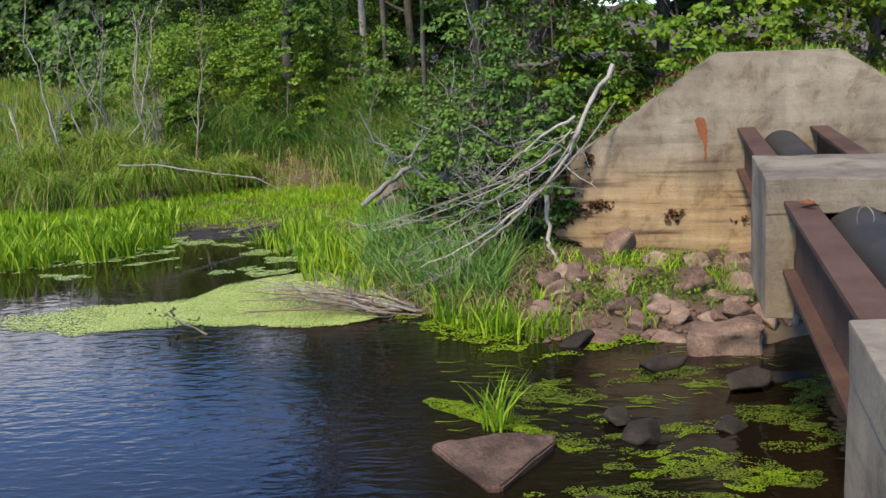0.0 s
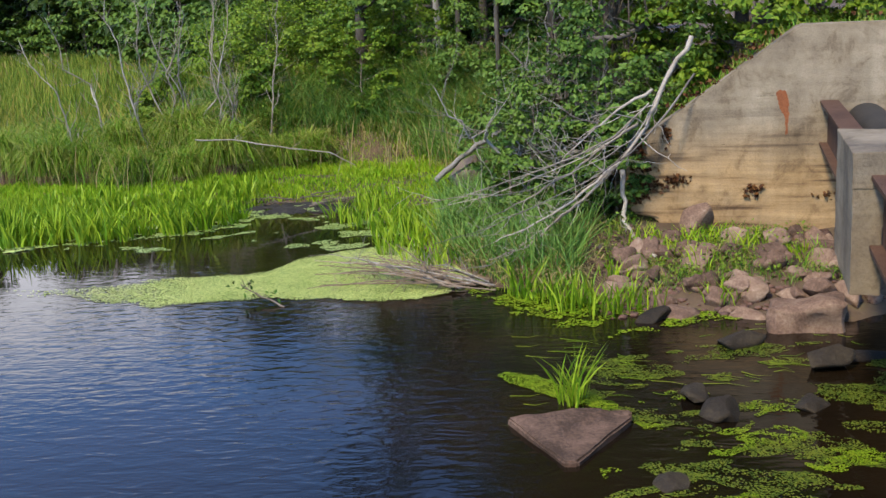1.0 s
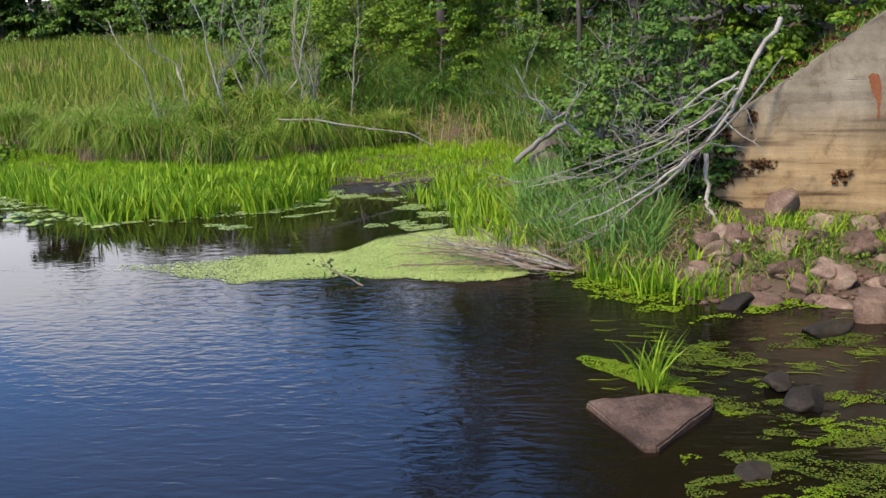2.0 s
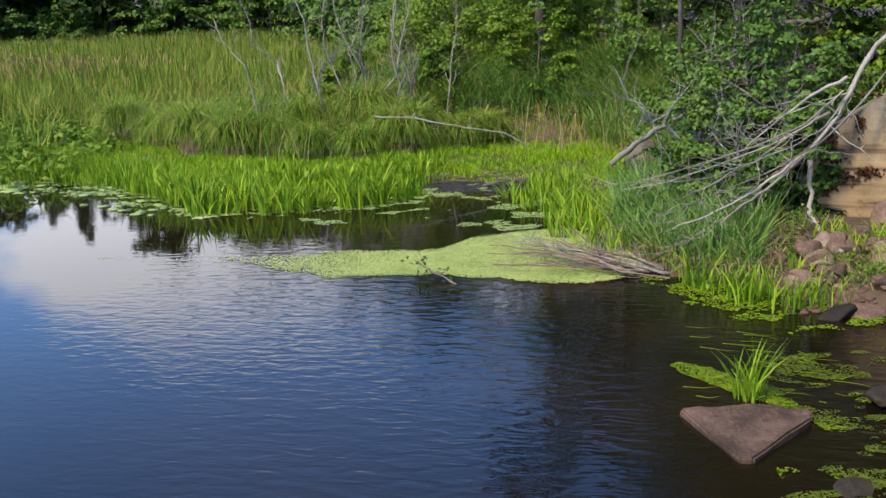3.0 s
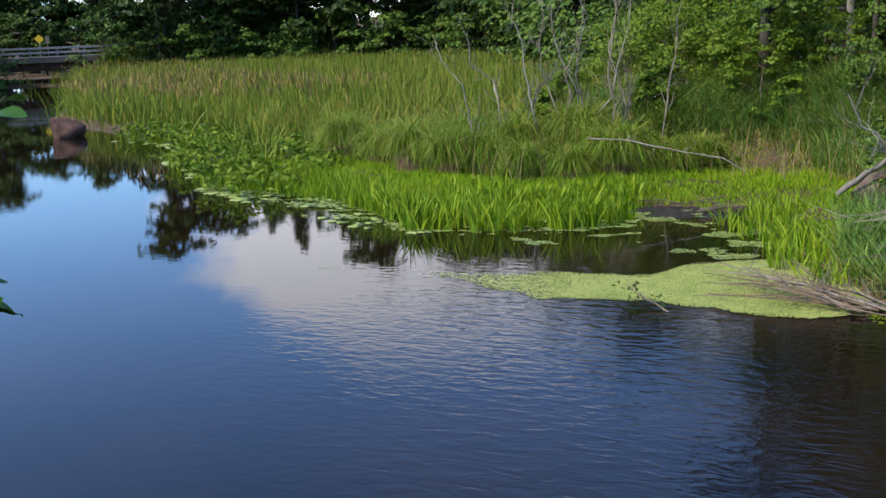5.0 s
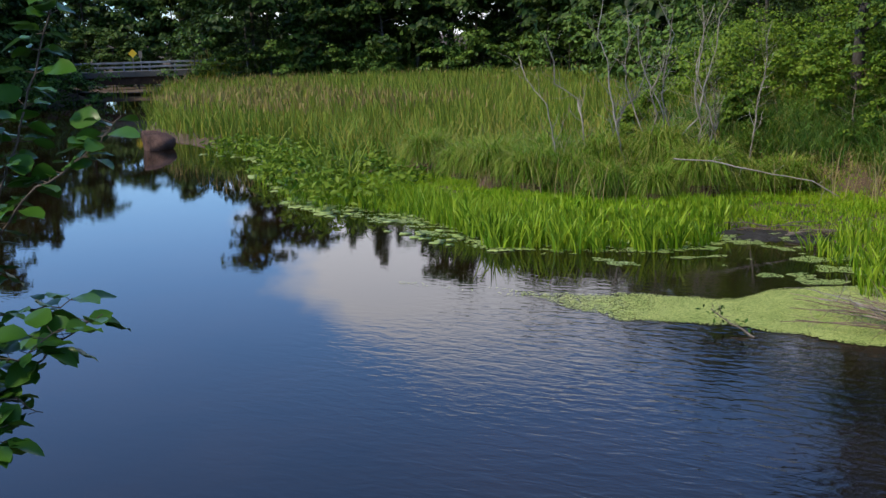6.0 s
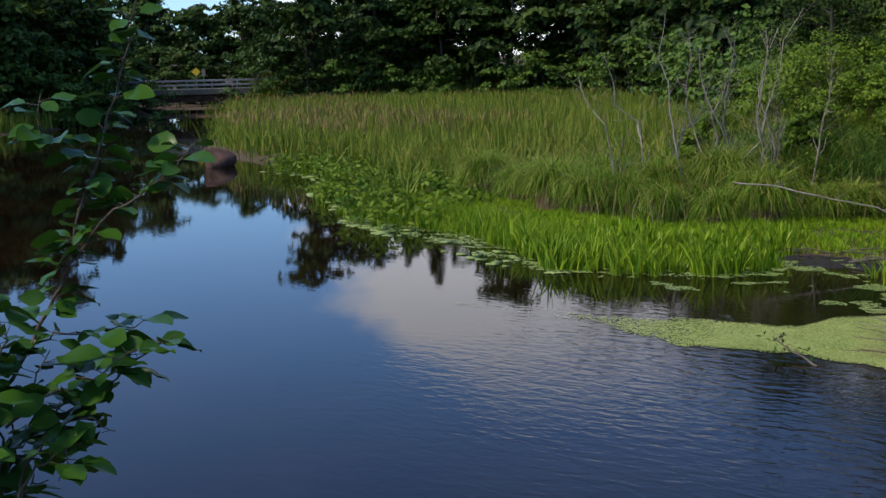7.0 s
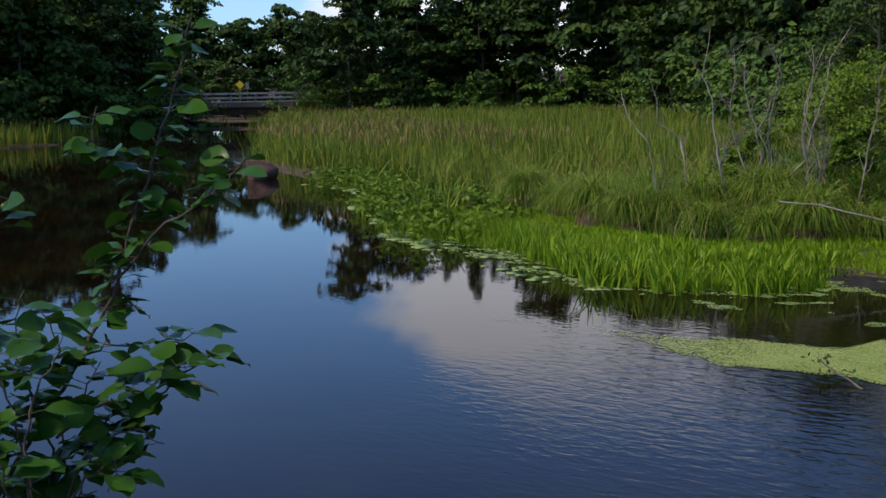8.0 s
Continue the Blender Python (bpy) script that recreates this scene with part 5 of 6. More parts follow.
    # cut stub and old trunks behind the bank
    for x, y, z0, z1, rad, mat, name, label in ((-2.06, 23.91, 1.0, 2.42, 0.10, PALEBARK, "tree_stub", "pale broken tree stub standing in the grass"), (-1.75, 24.9, 1.0, 6.5, 0.09, PALEBARK, "bare_trunk", "pale bare trunk of a bank tree"), (-1.3, 22.0, 1.0, 6.0, 0.065, BARK, "bare_trunk", "grey upright trunk of a bank tree"), (-0.45, 19.8, 0.9, 5.0, 0.05, BARK, "bare_trunk", "grey upright trunk of a bank tree")):
        v, f = tube(crooked((x, y, z0 - 0.3), (x + (z1 - z0) * 0.03 * (-1 if x < -1.6 else 1), y, z1), 9, 0.02, r), rad, rad * 0.8, 10, 0.08, r)
        top = np.arange(len(v) - 10, len(v))
        cap = np.array([[top[0], top[k], top[k + 1], top[k + 1]] for k in range(1, 9)])
        me = mesh_arrays(name, v, f, True)
        tagged(link_mesh(name, me, mat), label, "tree trunk")


build_dead_wood()


# ---- floating plants ----
def weed_sheet(name, x0, x1, y0, y1, cell, inside, mat, label, seed, z=0.007):
    """A floating sheet of tiny plants: small uneven cells where inside(x, y, random) holds."""
    r = np.random.default_rng(seed)
    gx, gy = np.meshgrid(np.arange(x0, x1, cell), np.arange(y0, y1, cell), indexing="ij")
    gx, gy = gx.ravel(), gy.ravel()
    ok = inside(gx, gy, r.uniform(size=gx.shape))
    c = np.stack([gx[ok], gy[ok], np.full(ok.sum(), z)], 1)
    c[:, :2] += r.uniform(-0.3, 0.3, (len(c), 2)) * cell
    c[:, 2] += r.uniform(0, 0.003, len(c))
    n = len(c)
    a = r.uniform(0, 2 * np.pi, n)[:, None] + np.linspace(0, 2 * np.pi, 6, endpoint=False)[None]
    q = cell * r.uniform(0.55, 0.95, (n, 6))
    v = np.stack([c[:, None, 0] + np.cos(a) * q, c[:, None, 1] + np.sin(a) * q, np.repeat(c[:, 2:], 6, 1)], -1).reshape(-1, 3)
    i = np.arange(n)[:, None] * 6
    f = np.concatenate([i + [[0, 1, 2, 3]], i + [[0, 3, 4, 5]]])
    ob = link_mesh(name, mesh_arrays(name, v, f), mat)
    return tagged(ob, label, "water plants", kind="stuff")


def fuzz(x, y, s):
    return waves(x * 1.0, y * 1.4, s) + 0.6 * waves(x + 3.1, y - 1.7, s * 2.3) + 0.35 * waves(x - 5, y + 2, s * 5.1)


def build_floaters():
    low = lambda x: np.interp(x, [-7.5, -5.5, -4.0, -3.1, -2.2, -1.2, -0.65, -0.2], [11.6, 11.55, 10.95, 10.95, 11.0, 10.75, 11.35, 11.4])
    high = lambda x: np.interp(x, [-7.5, -5.5, -4.2, -3.2, -2.9, -2.4, -1.7, -0.7, -0.2], [11.75, 11.85, 12.15, 12.3, 12.9, 13.35, 13.5, 12.3, 11.9])

    def mat_in(x, y, u):
        e = 0.10 * fuzz(x, y, 2.2)
        edge = np.minimum(y - low(x) + e, high(x) - y + e)
        thin = np.clip((x + 6.0) / 2.4, 0, 1)
        return (edge > 0) & (u < 0.05 + 0.95 * thin ** 1.2 * np.clip(0.25 + edge / 0.2, 0, 1)) & (fuzz(x * 0.6, y * 2.2, 3.0) < 0.45 + 1.6 * thin)
    weed_sheet("duckweed", -7.5, -0.2, 10.6, 14.4, 0.014, mat_in, PALE_WEED, "pale yellow-green duckweed sheet on the still water", 81)

    def cove(x, y, u):
        d = pond_distance(x, y)
        return (d < 0.05) & (fuzz(x, y, 2.8) > 0.85 - np.clip((d + 1.6) / 2.0, 0, 0.5)) & (u < 0.6)
    weed_sheet("duckweed", -6.5, -1.4, 13.4, 17.4, 0.018, cove, PADLEAF, "scattered grey-green duckweed patches in the dark cove", 82)

    def film(x, y, u):
        front = np.interp(x, [-14, -13.4, -11, -9.9, -8.25, -7.4, -6, -5.2, -4.4], [18.4, 17.9, 16.9, 16.5, 15.2, 14.35, 14.4, 14.75, 15.3])
        out = front - y + 0.18 * fuzz(x, y * 1.5, 1.9)
        return (out < np.interp(x, [-9, -7.5], [0.75, 0.12])) & (out > -1.2) & (u < 0.30 + 0.45 * fuzz(x * 0.7, y * 1.6, 3.7))
    weed_sheet("duckweed", -14, -4.2, 13.9, 19.5, 0.03, film, PADLEAF, "grey-green weed film round the feet of the iris", 88)

    def shore(x, y, u):
        d = pond_distance(x, y)
        lim = np.interp(x, [-0.6, 0.2, 0.8, 1.4, 1.9], [0.45, 0.75, 0.8, 0.65, 0.1])
        return (d < 0.1) & (-d < lim + 0.16 * fuzz(x, y, 5.0)) & (fuzz(x, y, 3.1) > -0.25) & (u < 0.42 + 0.25 * fuzz(x, y, 9.0))
    weed_sheet("duckweed", -0.8, 2.0, 9.0, 11.2, 0.016, shore, DUCKWEED_LEAF, "bright green duckweed along the stony shore", 83)

    def clump(x, y, u):
        a = ((x - 0.13) * 0.72 + (y - 8.02) * 0.69) / 0.13
        b = ((x - 0.13) * -0.69 + (y - 8.02) * 0.72) / 0.56
        return (a * a + b * b + 0.4 * fuzz(x, y, 8) < 1.2) & (u < 0.55 + 0.15 * fuzz(x, y, 16.0))
    weed_sheet("duckweed", -0.8, 1.0, 7.2, 8.9, 0.008, clump, DUCKWEED_LEAF, "small bright green floating weed patch", 84)

    def shallows(x, y, u):
        b = np.clip((x - 0.45) / 0.4, 0, 1) * np.clip((3.2 - x) / 0.5, 0, 1) * np.clip((8.4 - y) / 0.5, 0, 1) + 2.2 * np.exp(-((x - 1.05) / 0.4) ** 2 - ((y - 6.8) / 0.4) ** 2) + 1.0 * np.exp(-((x - 1.8) / 0.4) ** 2 - ((y - 6.9) / 0.45) ** 2)
        rock = ((x - 0.24) / 0.5) ** 2 + ((y - 7.08) / 0.5) ** 2 > 1
        return rock & (fuzz(x * 1.1, y * 1.3, 3.4) > 1.15 - 0.35 * b + 0.5 * np.clip((x - 2.0), 0, 1) + 0.5 * np.clip(y - 7.4, 0, 1)) & (b > 0.05) & (fuzz(x + 1, y * 1.3, 12.0) < 0.55) & (u < 0.42 + 0.18 * fuzz(x, y, 6.0))
    weed_sheet("water_weed", 0.4, 3.2, 5.4, 8.5, 0.008, shallows, DUCKWEED_LEAF, "bright green weed floating among the stones", 85)

    def sunken(x, y, u):
        rock = ((x - 0.24) / 0.5) ** 2 + ((y - 7.08) / 0.5) ** 2 > 1
        return rock & (fuzz(x + 7, y * 1.5, 2.6) > 0.25) & (u < 0.4 + 0.3 * fuzz(x, y, 9.0))
    weed_sheet("sunken_weed", 0.4, 3.6, 5.4, 9.0, 0.010, sunken, ALGAE, "dark olive weed at the water surface", 86, 0.003)

    # long streaming weed
    r = np.random.default_rng(87)
    pts = np.stack([r.uniform(-0.2, 2.8, 150), r.uniform(7.6, 9.6, 150), np.full(150, 0.005)], 1)
    keep = fuzz(pts[:, 0], pts[:, 1], 2.0) > 0.2
    pts = pts[keep]
    v, f = [], []
    for i, p in enumerate(pts):
        ln = r.uniform(0.15, 0.4)
        w = 0.007
        a = 0.25 + r.normal() * 0.2
        d, s = np.array([math.cos(a), -math.sin(a), 0]), np.array([math.sin(a), math.cos(a), 0])
        k = len(v)
        for q in (0, 0.5, 1):
            c = p + d * ln * q + s * 0.03 * math.sin(q * 5 + i)
            v += [c - s * w * (1.1 - q), c + s * w * (1.1 - q)]
        f += [[k, k + 1, k + 3, k + 2], [k + 2, k + 3, k + 5, k + 4]]
    tagged(link_mesh("streaming_weed", mesh_arrays("streaming_weed", np.array(v), np.array(f)), DUCKWEED_LEAF), "thin green weed strands trailing in the current", "water plants", kind="stuff")

    # lily pads, notched discs
    def pad_mesh(seed):
        q = np.random.default_rng(seed)
        n = 18
        a = np.linspace(0.22, 2 * np.pi - 0.22, n)
        rad = 1 + 0.05 * q.normal(size=n)
        up = np.concatenate([[[0.12, 0, 0.0]], np.stack([np.cos(a) * rad, np.sin(a) * rad, 0.02 + 0.02 * q.normal(size=n)], 1)])
        faces = [[0, i, i + 1] for i in range(1, n)]
        low = up - np.array([0, 0, 0.03])
        m = len(up)
        faces += [[m, m + i + 1, m + i] for i in range(1, n)]
        ring = list(range(m))
        for i in range(m):
            j = (i + 1) % m
            faces += [[ring[i], m + ring[i], m + ring[j]], [ring[i], m + ring[j], ring[j]]]
        return mesh_arrays("lily_pad", np.concatenate([up, low]), faces)
    meshes = [pad_mesh(i) for i in range(4)]
    for me in meshes:
        me.materials.append(PADLEAF)
    r = np.random.default_rng(91)
    done = 0
    for _ in range(4000):
        if done % 4 == 0 or _ == 0:
            cx, cy = r.uniform(-24, -4.6), r.uniform(13.8, 26.8)
        x, y = cx + r.normal() * 0.5, cy + r.normal() * 0.3
        d = float(pond_distance(np.array([x]), np.array([y]))[0])
        lim = -1.5 if x < -7 else -0.9
        if not lim < d < -0.25 or done >= 230 or (x > -9 and r.uniform() < 0.5):
            continue
        done += 1
        ob = new("lily_pad", meshes[int(r.integers(4))])
        s = r.uniform(0.06, 0.13) * (1.5 if x < -12 else 1)
        ob.matrix_world = pose(x, y, 0.008 + r.uniform(0, 0.004), 0, 0, r.uniform(0, 360)) @ Matrix.Diagonal((s, s, 0.25, 1))
        tagged(ob, "flat grey-green lily pad floating near the water plants", "lily pad", "lily pads along the reeds")

    # broad-leaved marsh plants out from the reeds
    r = np.random.default_rng(93)
    x, y = r.uniform(-24, -11.5, 5000), r.uniform(16.5, 28, 5000)
    d = pond_distance(x, y)
    ok = (d > -1.4) & (d < 2.4)
    c = np.stack([x[ok], y[ok], np.zeros(ok.sum())], 1)[:760]
    pts = np.repeat(c, 7, 0) + r.normal(size=(len(c) * 7, 3)) * np.array([0.15, 0.15, 0.10]) + np.array([0, 0, 0.26])
    pts[:, 2] = np.abs(pts[:, 2]) + 0.03
    ob = link_mesh("marsh_plants", mesh_arrays("marsh_plants", *leaf_cards(pts, 0.21 * r.uniform(0.6, 1.2, len(pts)), r, 0.2, 0.45)), LEAF_LIGHT)
    tagged(ob, "broad-leaved green marsh plants standing in shallow water", "water plants", kind="stuff")
    grass("marsh_stems", tufts(c, 4, 0.12, r), 0.3, 0.02, 0.3, IRIS, "green stems of marsh plants", 94)

    # sword-leaf clump by the slab rock, and the sprig on the duckweed
    c = np.array([(0.30, 7.62, 0.0), (0.24, 7.70, 0.0), (0.36, 7.76, 0.0)])
    r = np.random.default_rng(95)
    t = empty("iris_clump", pose(0, 0, 0))
    v, f = blades(tufts(c, 14, 0.07, r), r.uniform(0.22, 0.5, 42), 0.016, r.uniform(0.2, 0.8, 42), r)
    link_mesh("leaf_tuft", mesh_arrays("leaf_tuft", v, f), IRIS, t)
    tagged(t, "clump of bright green sword leaves standing in the water", "water plant")
    stem, sticks = twiggy([(-2.62, 10.72, 0.0), (-2.8, 10.85, 0.06), (-3.0, 10.95, 0.10), (-3.15, 11.0, 0.2)], 0.012, 0.005, 6, 0.16, r)
    v, f = joined([stem] + sticks)
    ob = link_mesh("green_sprig", mesh_arrays("green_sprig", v, f, True), TWIG)
    p = np.array([(-2.8, 10.85, 0.08), (-3.0, 10.95, 0.14), (-3.12, 11.0, 0.2)])
    p = np.repeat(p, 7, 0) + r.normal(size=(21, 3)) * np.array([0.07, 0.05, 0.03])
    link_mesh("leaves", mesh_arrays("leaves", *leaf_cards(p, 0.07, r, 0.4, 0.5)), ALDER, ob, "dark green small leaves")
    tagged(ob, "dark green sprig floating at the edge of the duckweed", "water plant")


build_floaters()


# ---- mud flat in the cove ----
def build_mud():
    bm = bmesh.new()
    n, c, rows = 56, (-3.55, 16.7), 11
    mid = bm.verts.new((c[0], c[1], 0.05))
    ring = []
    for k in range(1, rows + 1):
        f = k / rows
        row = []
        for i in range(n):
            a = 2 * math.pi * i / n
            w = 1 + 0.28 * noise.noise(Vector((math.cos(a) * 2, math.sin(a) * 2, 4)))
            x, y = c[0] + math.cos(a) * 1.5 * f * w, c[1] + math.sin(a) * 0.85 * f * w
            lump = 0.055 * noise.noise(Vector((x * 3, y * 3, 0))) + 0.05 * noise.noise(Vector((x * 11, y * 11, 2)))
            row.append(bm.verts.new((x, y, 0.02 - 0.08 * f ** 4 + lump)))
        ring.append(row)
    for i in range(n):
        j = (i + 1) % n
        bm.faces.new((mid, ring[0][i], ring[0][j]))
        for a, b in zip(ring[:-1], ring[1:]):
            bm.faces.new((a[i], b[i], b[j], a[j]))
    ob = part("mud_bank", bm, MUD, smooth=True)
    tagged(ob, "dark wet mud bank with stranded sticks", "mud", kind="structure")


build_mud()


# ---- stains, cracks and creeper on the wall ----
def wall_patch(name, outline, mat, label, seed, y=-0.006):
    """A thin uneven patch lying on the wall's face; outline in the wall's own x and z."""
    bm = bmesh.new()
    r = random.Random(seed)
    vs = []
    for (xa, za), (xb, zb) in zip(outline, outline[1:] + outline[:1]):
        for k in range(4):
            f = k / 4
            vs.append(bm.verts.new((xa + (xb - xa) * f + r.uniform(-0.008, 0.008), y, za + (zb - za) * f + r.uniform(-0.008, 0.008))))
    face = bm.faces.new(vs)
    ext = bmesh.ops.extrude_face_region(bm, geom=[face])
    for v in ext["geom"]:
        if isinstance(v, bmesh.types.BMVert):
            v.co.y += 0.02
    bmesh.ops.recalc_face_normals(bm, faces=bm.faces[:])
    ob = part(name, bm, mat)
    ob.matrix_world = WALL_AT
    tagged(ob, label, "stain")
    return ob


def build_wall_details():
    wall_patch("rust_stain", [(-0.47, 1.90), (-0.43, 1.93), (-0.36, 1.92), (-0.33, 1.76), (-0.33, 1.62), (-0.345, 1.44), (-0.36, 1.42), (-0.37, 1.60), (-0.41, 1.70), (-0.45, 1.80)], STAIN, "orange rust stain running down the concrete wall", 5)
    r = np.random.default_rng(97)
    spots = [(-1.9, 0.86, 0.20, 0.08, 130), (-1.55, 0.92, 0.16, 0.05, 60), (-1.98, 1.30, 0.05, 0.16, 60), (-1.68, 1.45, 0.04, 0.10, 40), (-1.95, 1.08, 0.12, 0.05, 50), (-0.72, 0.80, 0.09, 0.06, 50), (-2.08, 1.0, 0.06, 0.25, 70), (0.1, 0.75, 0.16, 0.04, 24), (-1.35, 1.85, 0.12, 0.03, 30), (-1.0, 2.14, 0.10, 0.03, 22), (-0.7, 2.37, 0.10, 0.03, 20), (-1.55, 1.72, 0.10, 0.03, 26), (-1.2, 1.98, 0.12, 0.03, 26), (-0.85, 2.25, 0.10, 0.03, 22), (-0.5, 2.5, 0.10, 0.03, 18), (-2.0, 0.7, 0.08, 0.06, 40), (0.4, 2.68, 0.2, 0.02, 16)]
    for x, z, sx, sz, n in spots:
        c = np.stack([x + r.normal(size=n) * sx * 0.6, -0.012 - np.abs(r.normal(size=n)) * 0.012, z + r.normal(size=n) * sz * 0.6], 1)
        if z > 1.7:
            c[:, 1] += 0.1
            c[:, 2] += 0.05
        v, f = leaf_cards(c, 0.05 * r.uniform(0.6, 1.3, n), r, 0.0, 0.9)
        ob = link_mesh("creeper_patch", mesh_arrays("creeper_patch", v, f), DRYLEAF)
        ob.matrix_world = WALL_AT
        tagged(ob, "dark withered creeper leaves clinging to the concrete", "creeper", "creeper patches on the wall", "stuff")
    for z, x0, x1 in ((1.88, -1.3, 3.0), (1.34, -2.1, -0.05)):
        v, f = tube(crooked((x0, 0.004, z), (x1, 0.004, z - 0.03), 26, 0.006, r), 0.0022, 0.0022, 5)
        ob = link_mesh("wall_crack", mesh_arrays("wall_crack", v, f), MUD)
        ob.matrix_world = WALL_AT
        tagged(ob, "dark horizontal joint crack across the concrete", "crack")
    v, f = leaf_cards(np.array([(0.12, -5.45, 1.83), (0.09, -5.5, 1.83), (0.14, -5.55, 1.825)]), 0.10, r, 0.6, 0.7)
    ob = link_mesh("fallen_leaves", mesh_arrays("fallen_leaves", v, f), STAIN)
    ob.matrix_world = WALL_AT
    tagged(ob, "curled brown dead leaves lying on the beam", "leaves")


build_wall_details()


# ---- road bridge over the stream ----
def build_bridge():
    m = pose(-62.5, 64.0, 0, 0, 0, 40)
    bridge = empty("road_bridge", m)
    part("deck", box_bm(-9.0, 4.0, 0.0, 8.0, 1.75, 2.2, 0.03), ROADGREY, bridge)
    part("girder", box_bm(-8.2, 3.2, 0.25, 0.55, 1.15, 1.75, 0.02), RUST, bridge, "dark steel girder below the deck")
    part("abutment", box_bm(2.6, 4.2, -0.2, 8.2, -0.8, 1.75, 0.04), CONCRETE, bridge, "concrete bridge abutment")
    part("abutment", box_bm(-9.2, -7.6, -0.2, 8.2, -0.8, 1.75, 0.04), CONCRETE, bridge, "concrete bridge abutment")
    tagged(bridge, "low road bridge with a dark girder over the stream", "bridge")
    rail = empty("guard_rail", m)
    for x in np.arange(-12, 14.1, 2.0):
        part("rail_post", box_bm(x - 0.07, x + 0.07, 0.25, 0.40, 2.0, 2.95, 0.01), STEELGREY, rail)
    for z in (2.45, 2.8):
        part("rail_beam", box_bm(-12.5, 14.5, 0.16, 0.24, z, z + 0.17, 0.02), STEELGREY, rail)
    tagged(rail, "pale galvanised guard rail along the bridge", "guard rail")
    road = part("road", box_bm(-60, 60, 0.4, 7.6, 2.10, 2.205), ROADGREY)
    road.matrix_world = m
    tagged(road, "grey road running over the bridge", "road", kind="structure")
    sign = empty("road_sign", pose(-63.8, 63.6, 0, 0, 0, 45))
    v, f = tube([(0, 0, 2.0), (0, 0, 3.9)], 0.04, 0.04, 8)
    link_mesh("post", mesh_arrays("post", v, f), STEELGREY, sign)
    bm = bmesh.new()
    bmesh.ops.create_cube(bm, size=1)
    for w in bm.verts:
        w.co = (w.co.x * 0.5, w.co.y * 0.03 - 0.06, w.co.z * 0.5)
    bmesh.ops.rotate(bm, verts=bm.verts[:], cent=(0, 0, 0), matrix=Matrix.Rotation(radians(45), 3, "Y"))
    bmesh.ops.translate(bm, verts=bm.verts[:], vec=(0, 0, 3.62))
    part("sign_plate", bm, YELLOW, sign, "yellow diamond warning plate")
    tagged(sign, "yellow diamond road sign by the bridge rail", "road sign")
    sign = empty("small_sign", pose(-63.35, 64.0, 0, 0, 0, 45))
    v, f = tube([(0, 0, 2.0), (0, 0, 3.8)], 0.035, 0.035, 8)
    link_mesh("post", mesh_arrays("post", v, f), STEELGREY, sign)
    part("sign_plate", box_bm(-0.14, 0.14, -0.07, -0.05, 3.25, 3.8, 0.01), DEADWOOD, sign, "plain pale plate")
    tagged(sign, "narrow pale road sign beside the yellow one", "road sign")


build_bridge()


# ---- the shrub close to the camera ----
def leaf_mesh(seed):
    """An oval leaf, folded along the rib and curled."""
    q = np.random.default_rng(seed)
    rows = []
    for f, w in ((0.0, 0.02), (0.15, 0.30), (0.4, 0.48), (0.65, 0.44), (0.86, 0.26), (1.0, 0.02)):
        z = -0.22 * f * f + 0.03 * q.normal()
        rows += [(-w * 0.62, f, z + w * 0.16), (0, f, z), (w * 0.62, f, z + w * 0.16)]
    faces = []
    for k in range(5):
        for j in range(2):
            a = k * 3 + j
            faces.append((a, a + 1, a + 4, a + 3))
    me = mesh_arrays("leaf", np.array(rows), np.array(faces), True)
    me.materials.append(ALDER)
    return me


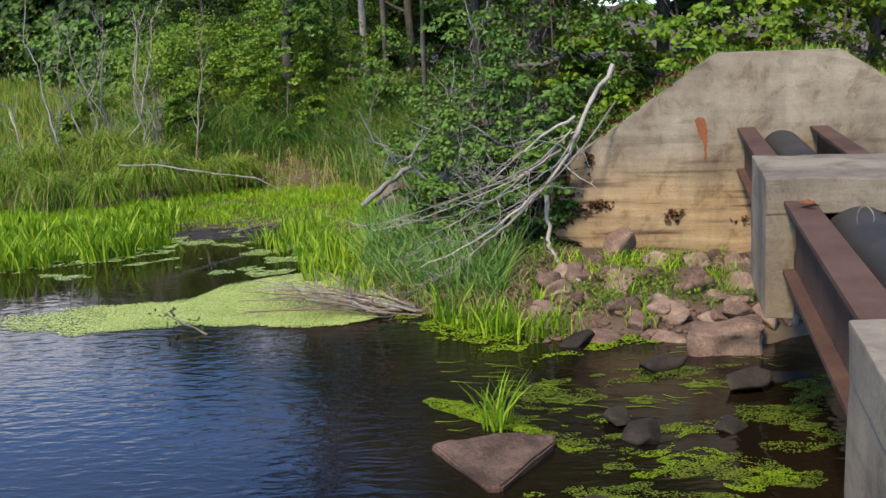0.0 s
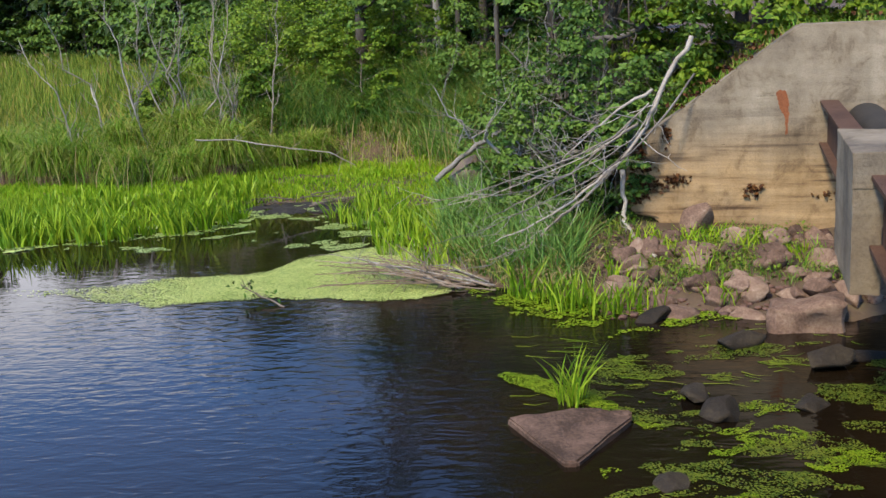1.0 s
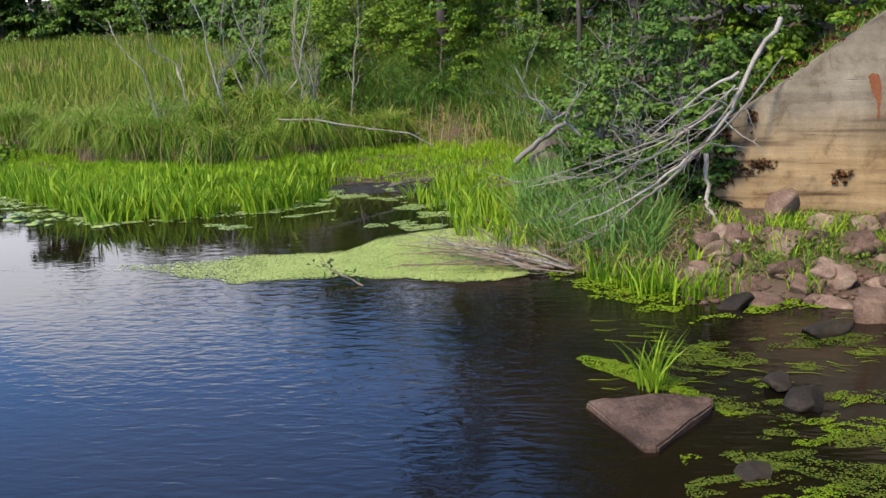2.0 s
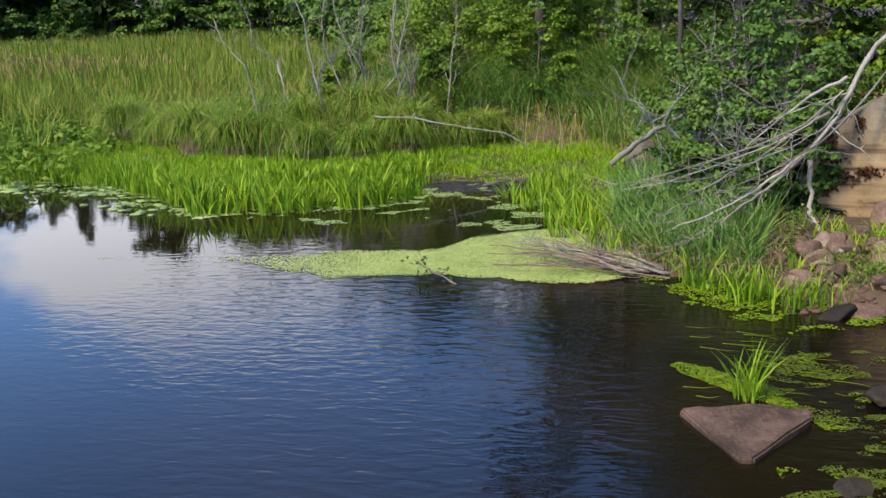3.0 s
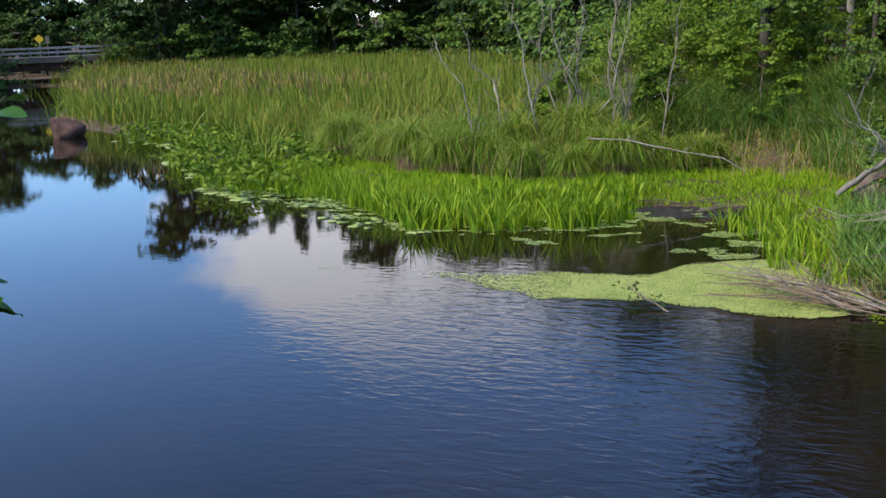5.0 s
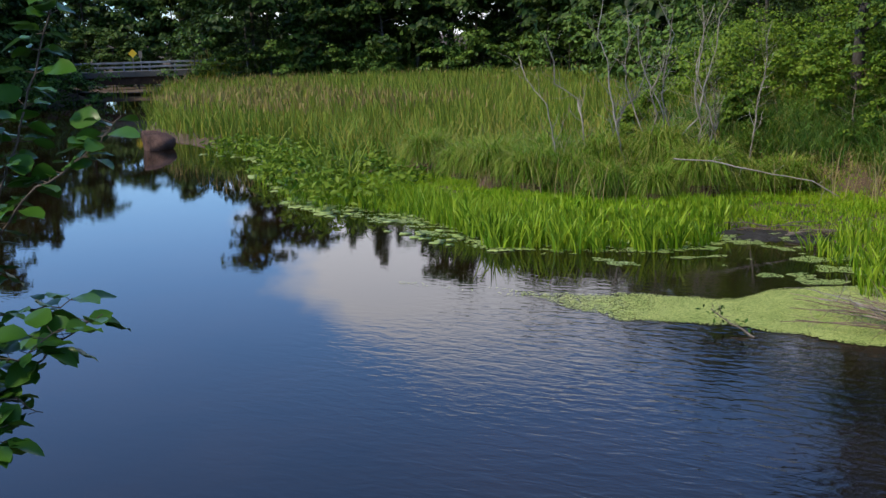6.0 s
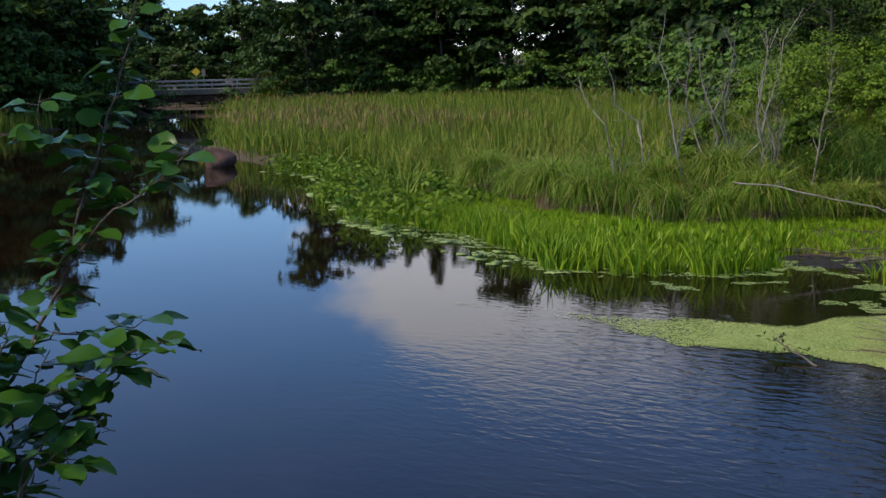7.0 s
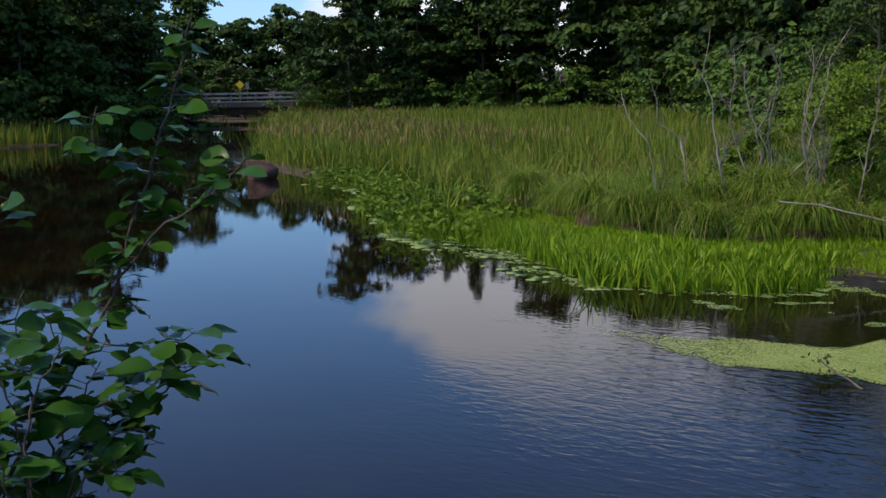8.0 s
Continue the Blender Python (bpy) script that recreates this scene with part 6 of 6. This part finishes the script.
def build_near_shrub():
    r = np.random.default_rng(111)
    meshes = [leaf_mesh(i) for i in range(4)]
    shrub = empty("near_shrub", pose(-2.0, 0.8, g1(-2.0, 0.8)))
    inv = shrub.matrix_world.inverted()
    lines = [
        ([(-2.10, 0.75, 1.2), (-2.06, 0.88, 1.9), (-2.03, 0.96, 2.31), (-2.02, 1.07, 2.45), (-2.01, 1.18, 2.57), (-2.01, 1.26, 2.68), (-1.99, 1.29, 2.80), (-2.0, 1.35, 2.89), (-1.97, 1.39, 3.04), (-1.94, 1.43, 3.21)], 0.006, 0.0015, 52, 0.2),
        ([(-2.03, 1.15, 2.54), (-1.99, 1.21, 2.57), (-1.92, 1.29, 2.57), (-1.86, 1.36, 2.58)], 0.0025, 0.001, 13, 0.2),
        ([(-2.02, 1.09, 2.37), (-1.89, 1.18, 2.45), (-1.82, 1.26, 2.53), (-1.77, 1.31, 2.57)], 0.003, 0.001, 24, 0.1),
        ([(-2.01, 1.26, 2.69), (-1.91, 1.31, 2.80), (-1.84, 1.39, 2.87), (-1.80, 1.43, 2.93)], 0.003, 0.001, 22, 0.1),
        ([(-2.01, 1.34, 2.89), (-2.04, 1.31, 2.94), (-2.07, 1.27, 2.95), (-2.06, 1.28, 3.03)], 0.003, 0.001, 14, 0.0),
        ([(-2.04, 0.96, 2.30), (-2.03, 0.97, 2.54), (-1.99, 1.03, 2.56), (-1.99, 1.12, 2.55)], 0.003, 0.001, 22, 0.0),
        ([(-2.05, 0.92, 2.1), (-2.02, 0.99, 2.34), (-1.98, 1.05, 2.36), (-1.92, 1.14, 2.39)], 0.003, 0.001, 22, 0.0),
        ([(-2.06, 0.90, 2.0), (-1.99, 1.00, 2.28), (-1.96, 1.10, 2.40), (-1.90, 1.17, 2.47)], 0.003, 0.001, 18, 0.0),
        ([(-2.06, 0.90, 2.0), (-2.04, 0.90, 2.35), (-2.02, 0.96, 2.47), (-1.97, 1.05, 2.50)], 0.003, 0.001, 26, 0.2),
        ([(-2.06, 0.90, 1.9), (-2.0, 0.93, 2.22), (-1.95, 1.02, 2.30), (-1.90, 1.10, 2.33)], 0.003, 0.001, 24, 0.2),
        ([(-2.06, 0.88, 1.8), (-1.99, 0.88, 2.3), (-1.97, 0.93, 2.40), (-1.95, 0.99, 2.46)], 0.003, 0.001, 24, 0.3),
        ([(-1.78, 0.89, 2.30), (-1.84, 0.92, 2.47), (-1.85, 0.95, 2.56), (-1.83, 1.00, 2.63), (-1.86, 0.98, 2.70)], 0.003, 0.001, 13, 0.35),
        ([(-1.82, 0.92, 2.28), (-1.87, 0.95, 2.41), (-1.91, 0.95, 2.51), (-1.94, 0.94, 2.61), (-1.95, 0.96, 2.68)], 0.003, 0.001, 13, 0.35),
        ([(-1.86, 0.97, 2.25), (-1.87, 1.03, 2.38), (-1.86, 1.09, 2.44), (-1.83, 1.14, 2.45), (-1.79, 1.17, 2.42)], 0.003, 0.001, 13, 0.35),
        ([(-1.91, 1.00, 2.23), (-1.94, 1.04, 2.35), (-1.95, 1.08, 2.45), (-1.94, 1.12, 2.51), (-1.93, 1.15, 2.56)], 0.003, 0.001, 13, 0.35),
        ([(-1.78, 0.88, 2.30), (-1.83, 0.88, 2.39), (-1.85, 0.88, 2.45), (-1.89, 0.87, 2.52)], 0.003, 0.001, 13, 0.35),
        ([(-1.82, 0.95, 2.31), (-1.82, 1.02, 2.40), (-1.79, 1.07, 2.42), (-1.79, 1.04, 2.37)], 0.003, 0.001, 13, 0.35),
        ([(-1.91, 1.03, 2.45), (-1.87, 1.10, 2.50), (-1.83, 1.16, 2.52), (-1.79, 1.23, 2.56)], 0.003, 0.001, 13, 0.35),
        ([(-1.92, 0.98, 2.23), (-1.95, 1.05, 2.41), (-2.01, 1.04, 2.56), (-2.03, 1.04, 2.62), (-2.03, 1.07, 2.70)], 0.003, 0.001, 13, 0.35),
        ([(-2.1, 0.8, 1.6), (-1.98, 0.88, 2.55), (-1.93, 0.94, 2.81), (-1.90, 0.98, 2.90)], 0.003, 0.001, 4, 0.7)]
    wood, k = [], 0
    for line, r0, r1, n, start in lines:
        line = np.array(line)
        f = np.linspace(0, len(line) - 1, len(line) * 4)
        fine = np.stack([np.interp(f, np.arange(len(line)), line[:, c]) for c in range(3)], 1)
        fine[1:-1] += r.normal(size=(len(fine) - 2, 3)) * 0.003
        wood.append(tube(fine, r0, r1, 7))
        for i in range(int(n * 1.5)):
            q = start + (1 - start) * (i + r.uniform(0, 1)) / int(n * 1.5)
            if len(line) > 8:
                q = 0.35 + 0.65 * q
            p = fine[min(int(q * (len(fine) - 1)), len(fine) - 1)]
            a, e = r.uniform(0, 2 * np.pi), r.uniform(-0.25, 0.55)
            d = np.array([math.cos(a) * math.cos(e), math.sin(a) * math.cos(e), math.sin(e)])
            stem = p + d * r.uniform(0.008, 0.03)
            wood.append(tube([p, stem], 0.0009, 0.0007, 4))
            s = r.uniform(0.036, 0.074)
            ob = new("leaf", meshes[k % 4])
            k += 1
            ob.parent = shrub
            m = Matrix.Translation(stem) @ Matrix.Rotation(a - math.pi / 2, 4, "Z") @ Matrix.Rotation(e - 0.15, 4, "X") @ Matrix.Rotation(r.normal() * 0.5, 4, "Y") @ Matrix.Diagonal((s * 1.15, s, s, 1))
            ob.matrix_basis = inv @ m
    v, f = joined(wood)
    me = mesh_arrays("stem", v - np.array(shrub.matrix_world.translation), f, True)
    link_mesh("stem", me, TWIG, shrub)
    tagged(shrub, "young shrub with glossy dark green oval leaves", "shrub")


build_near_shrub()
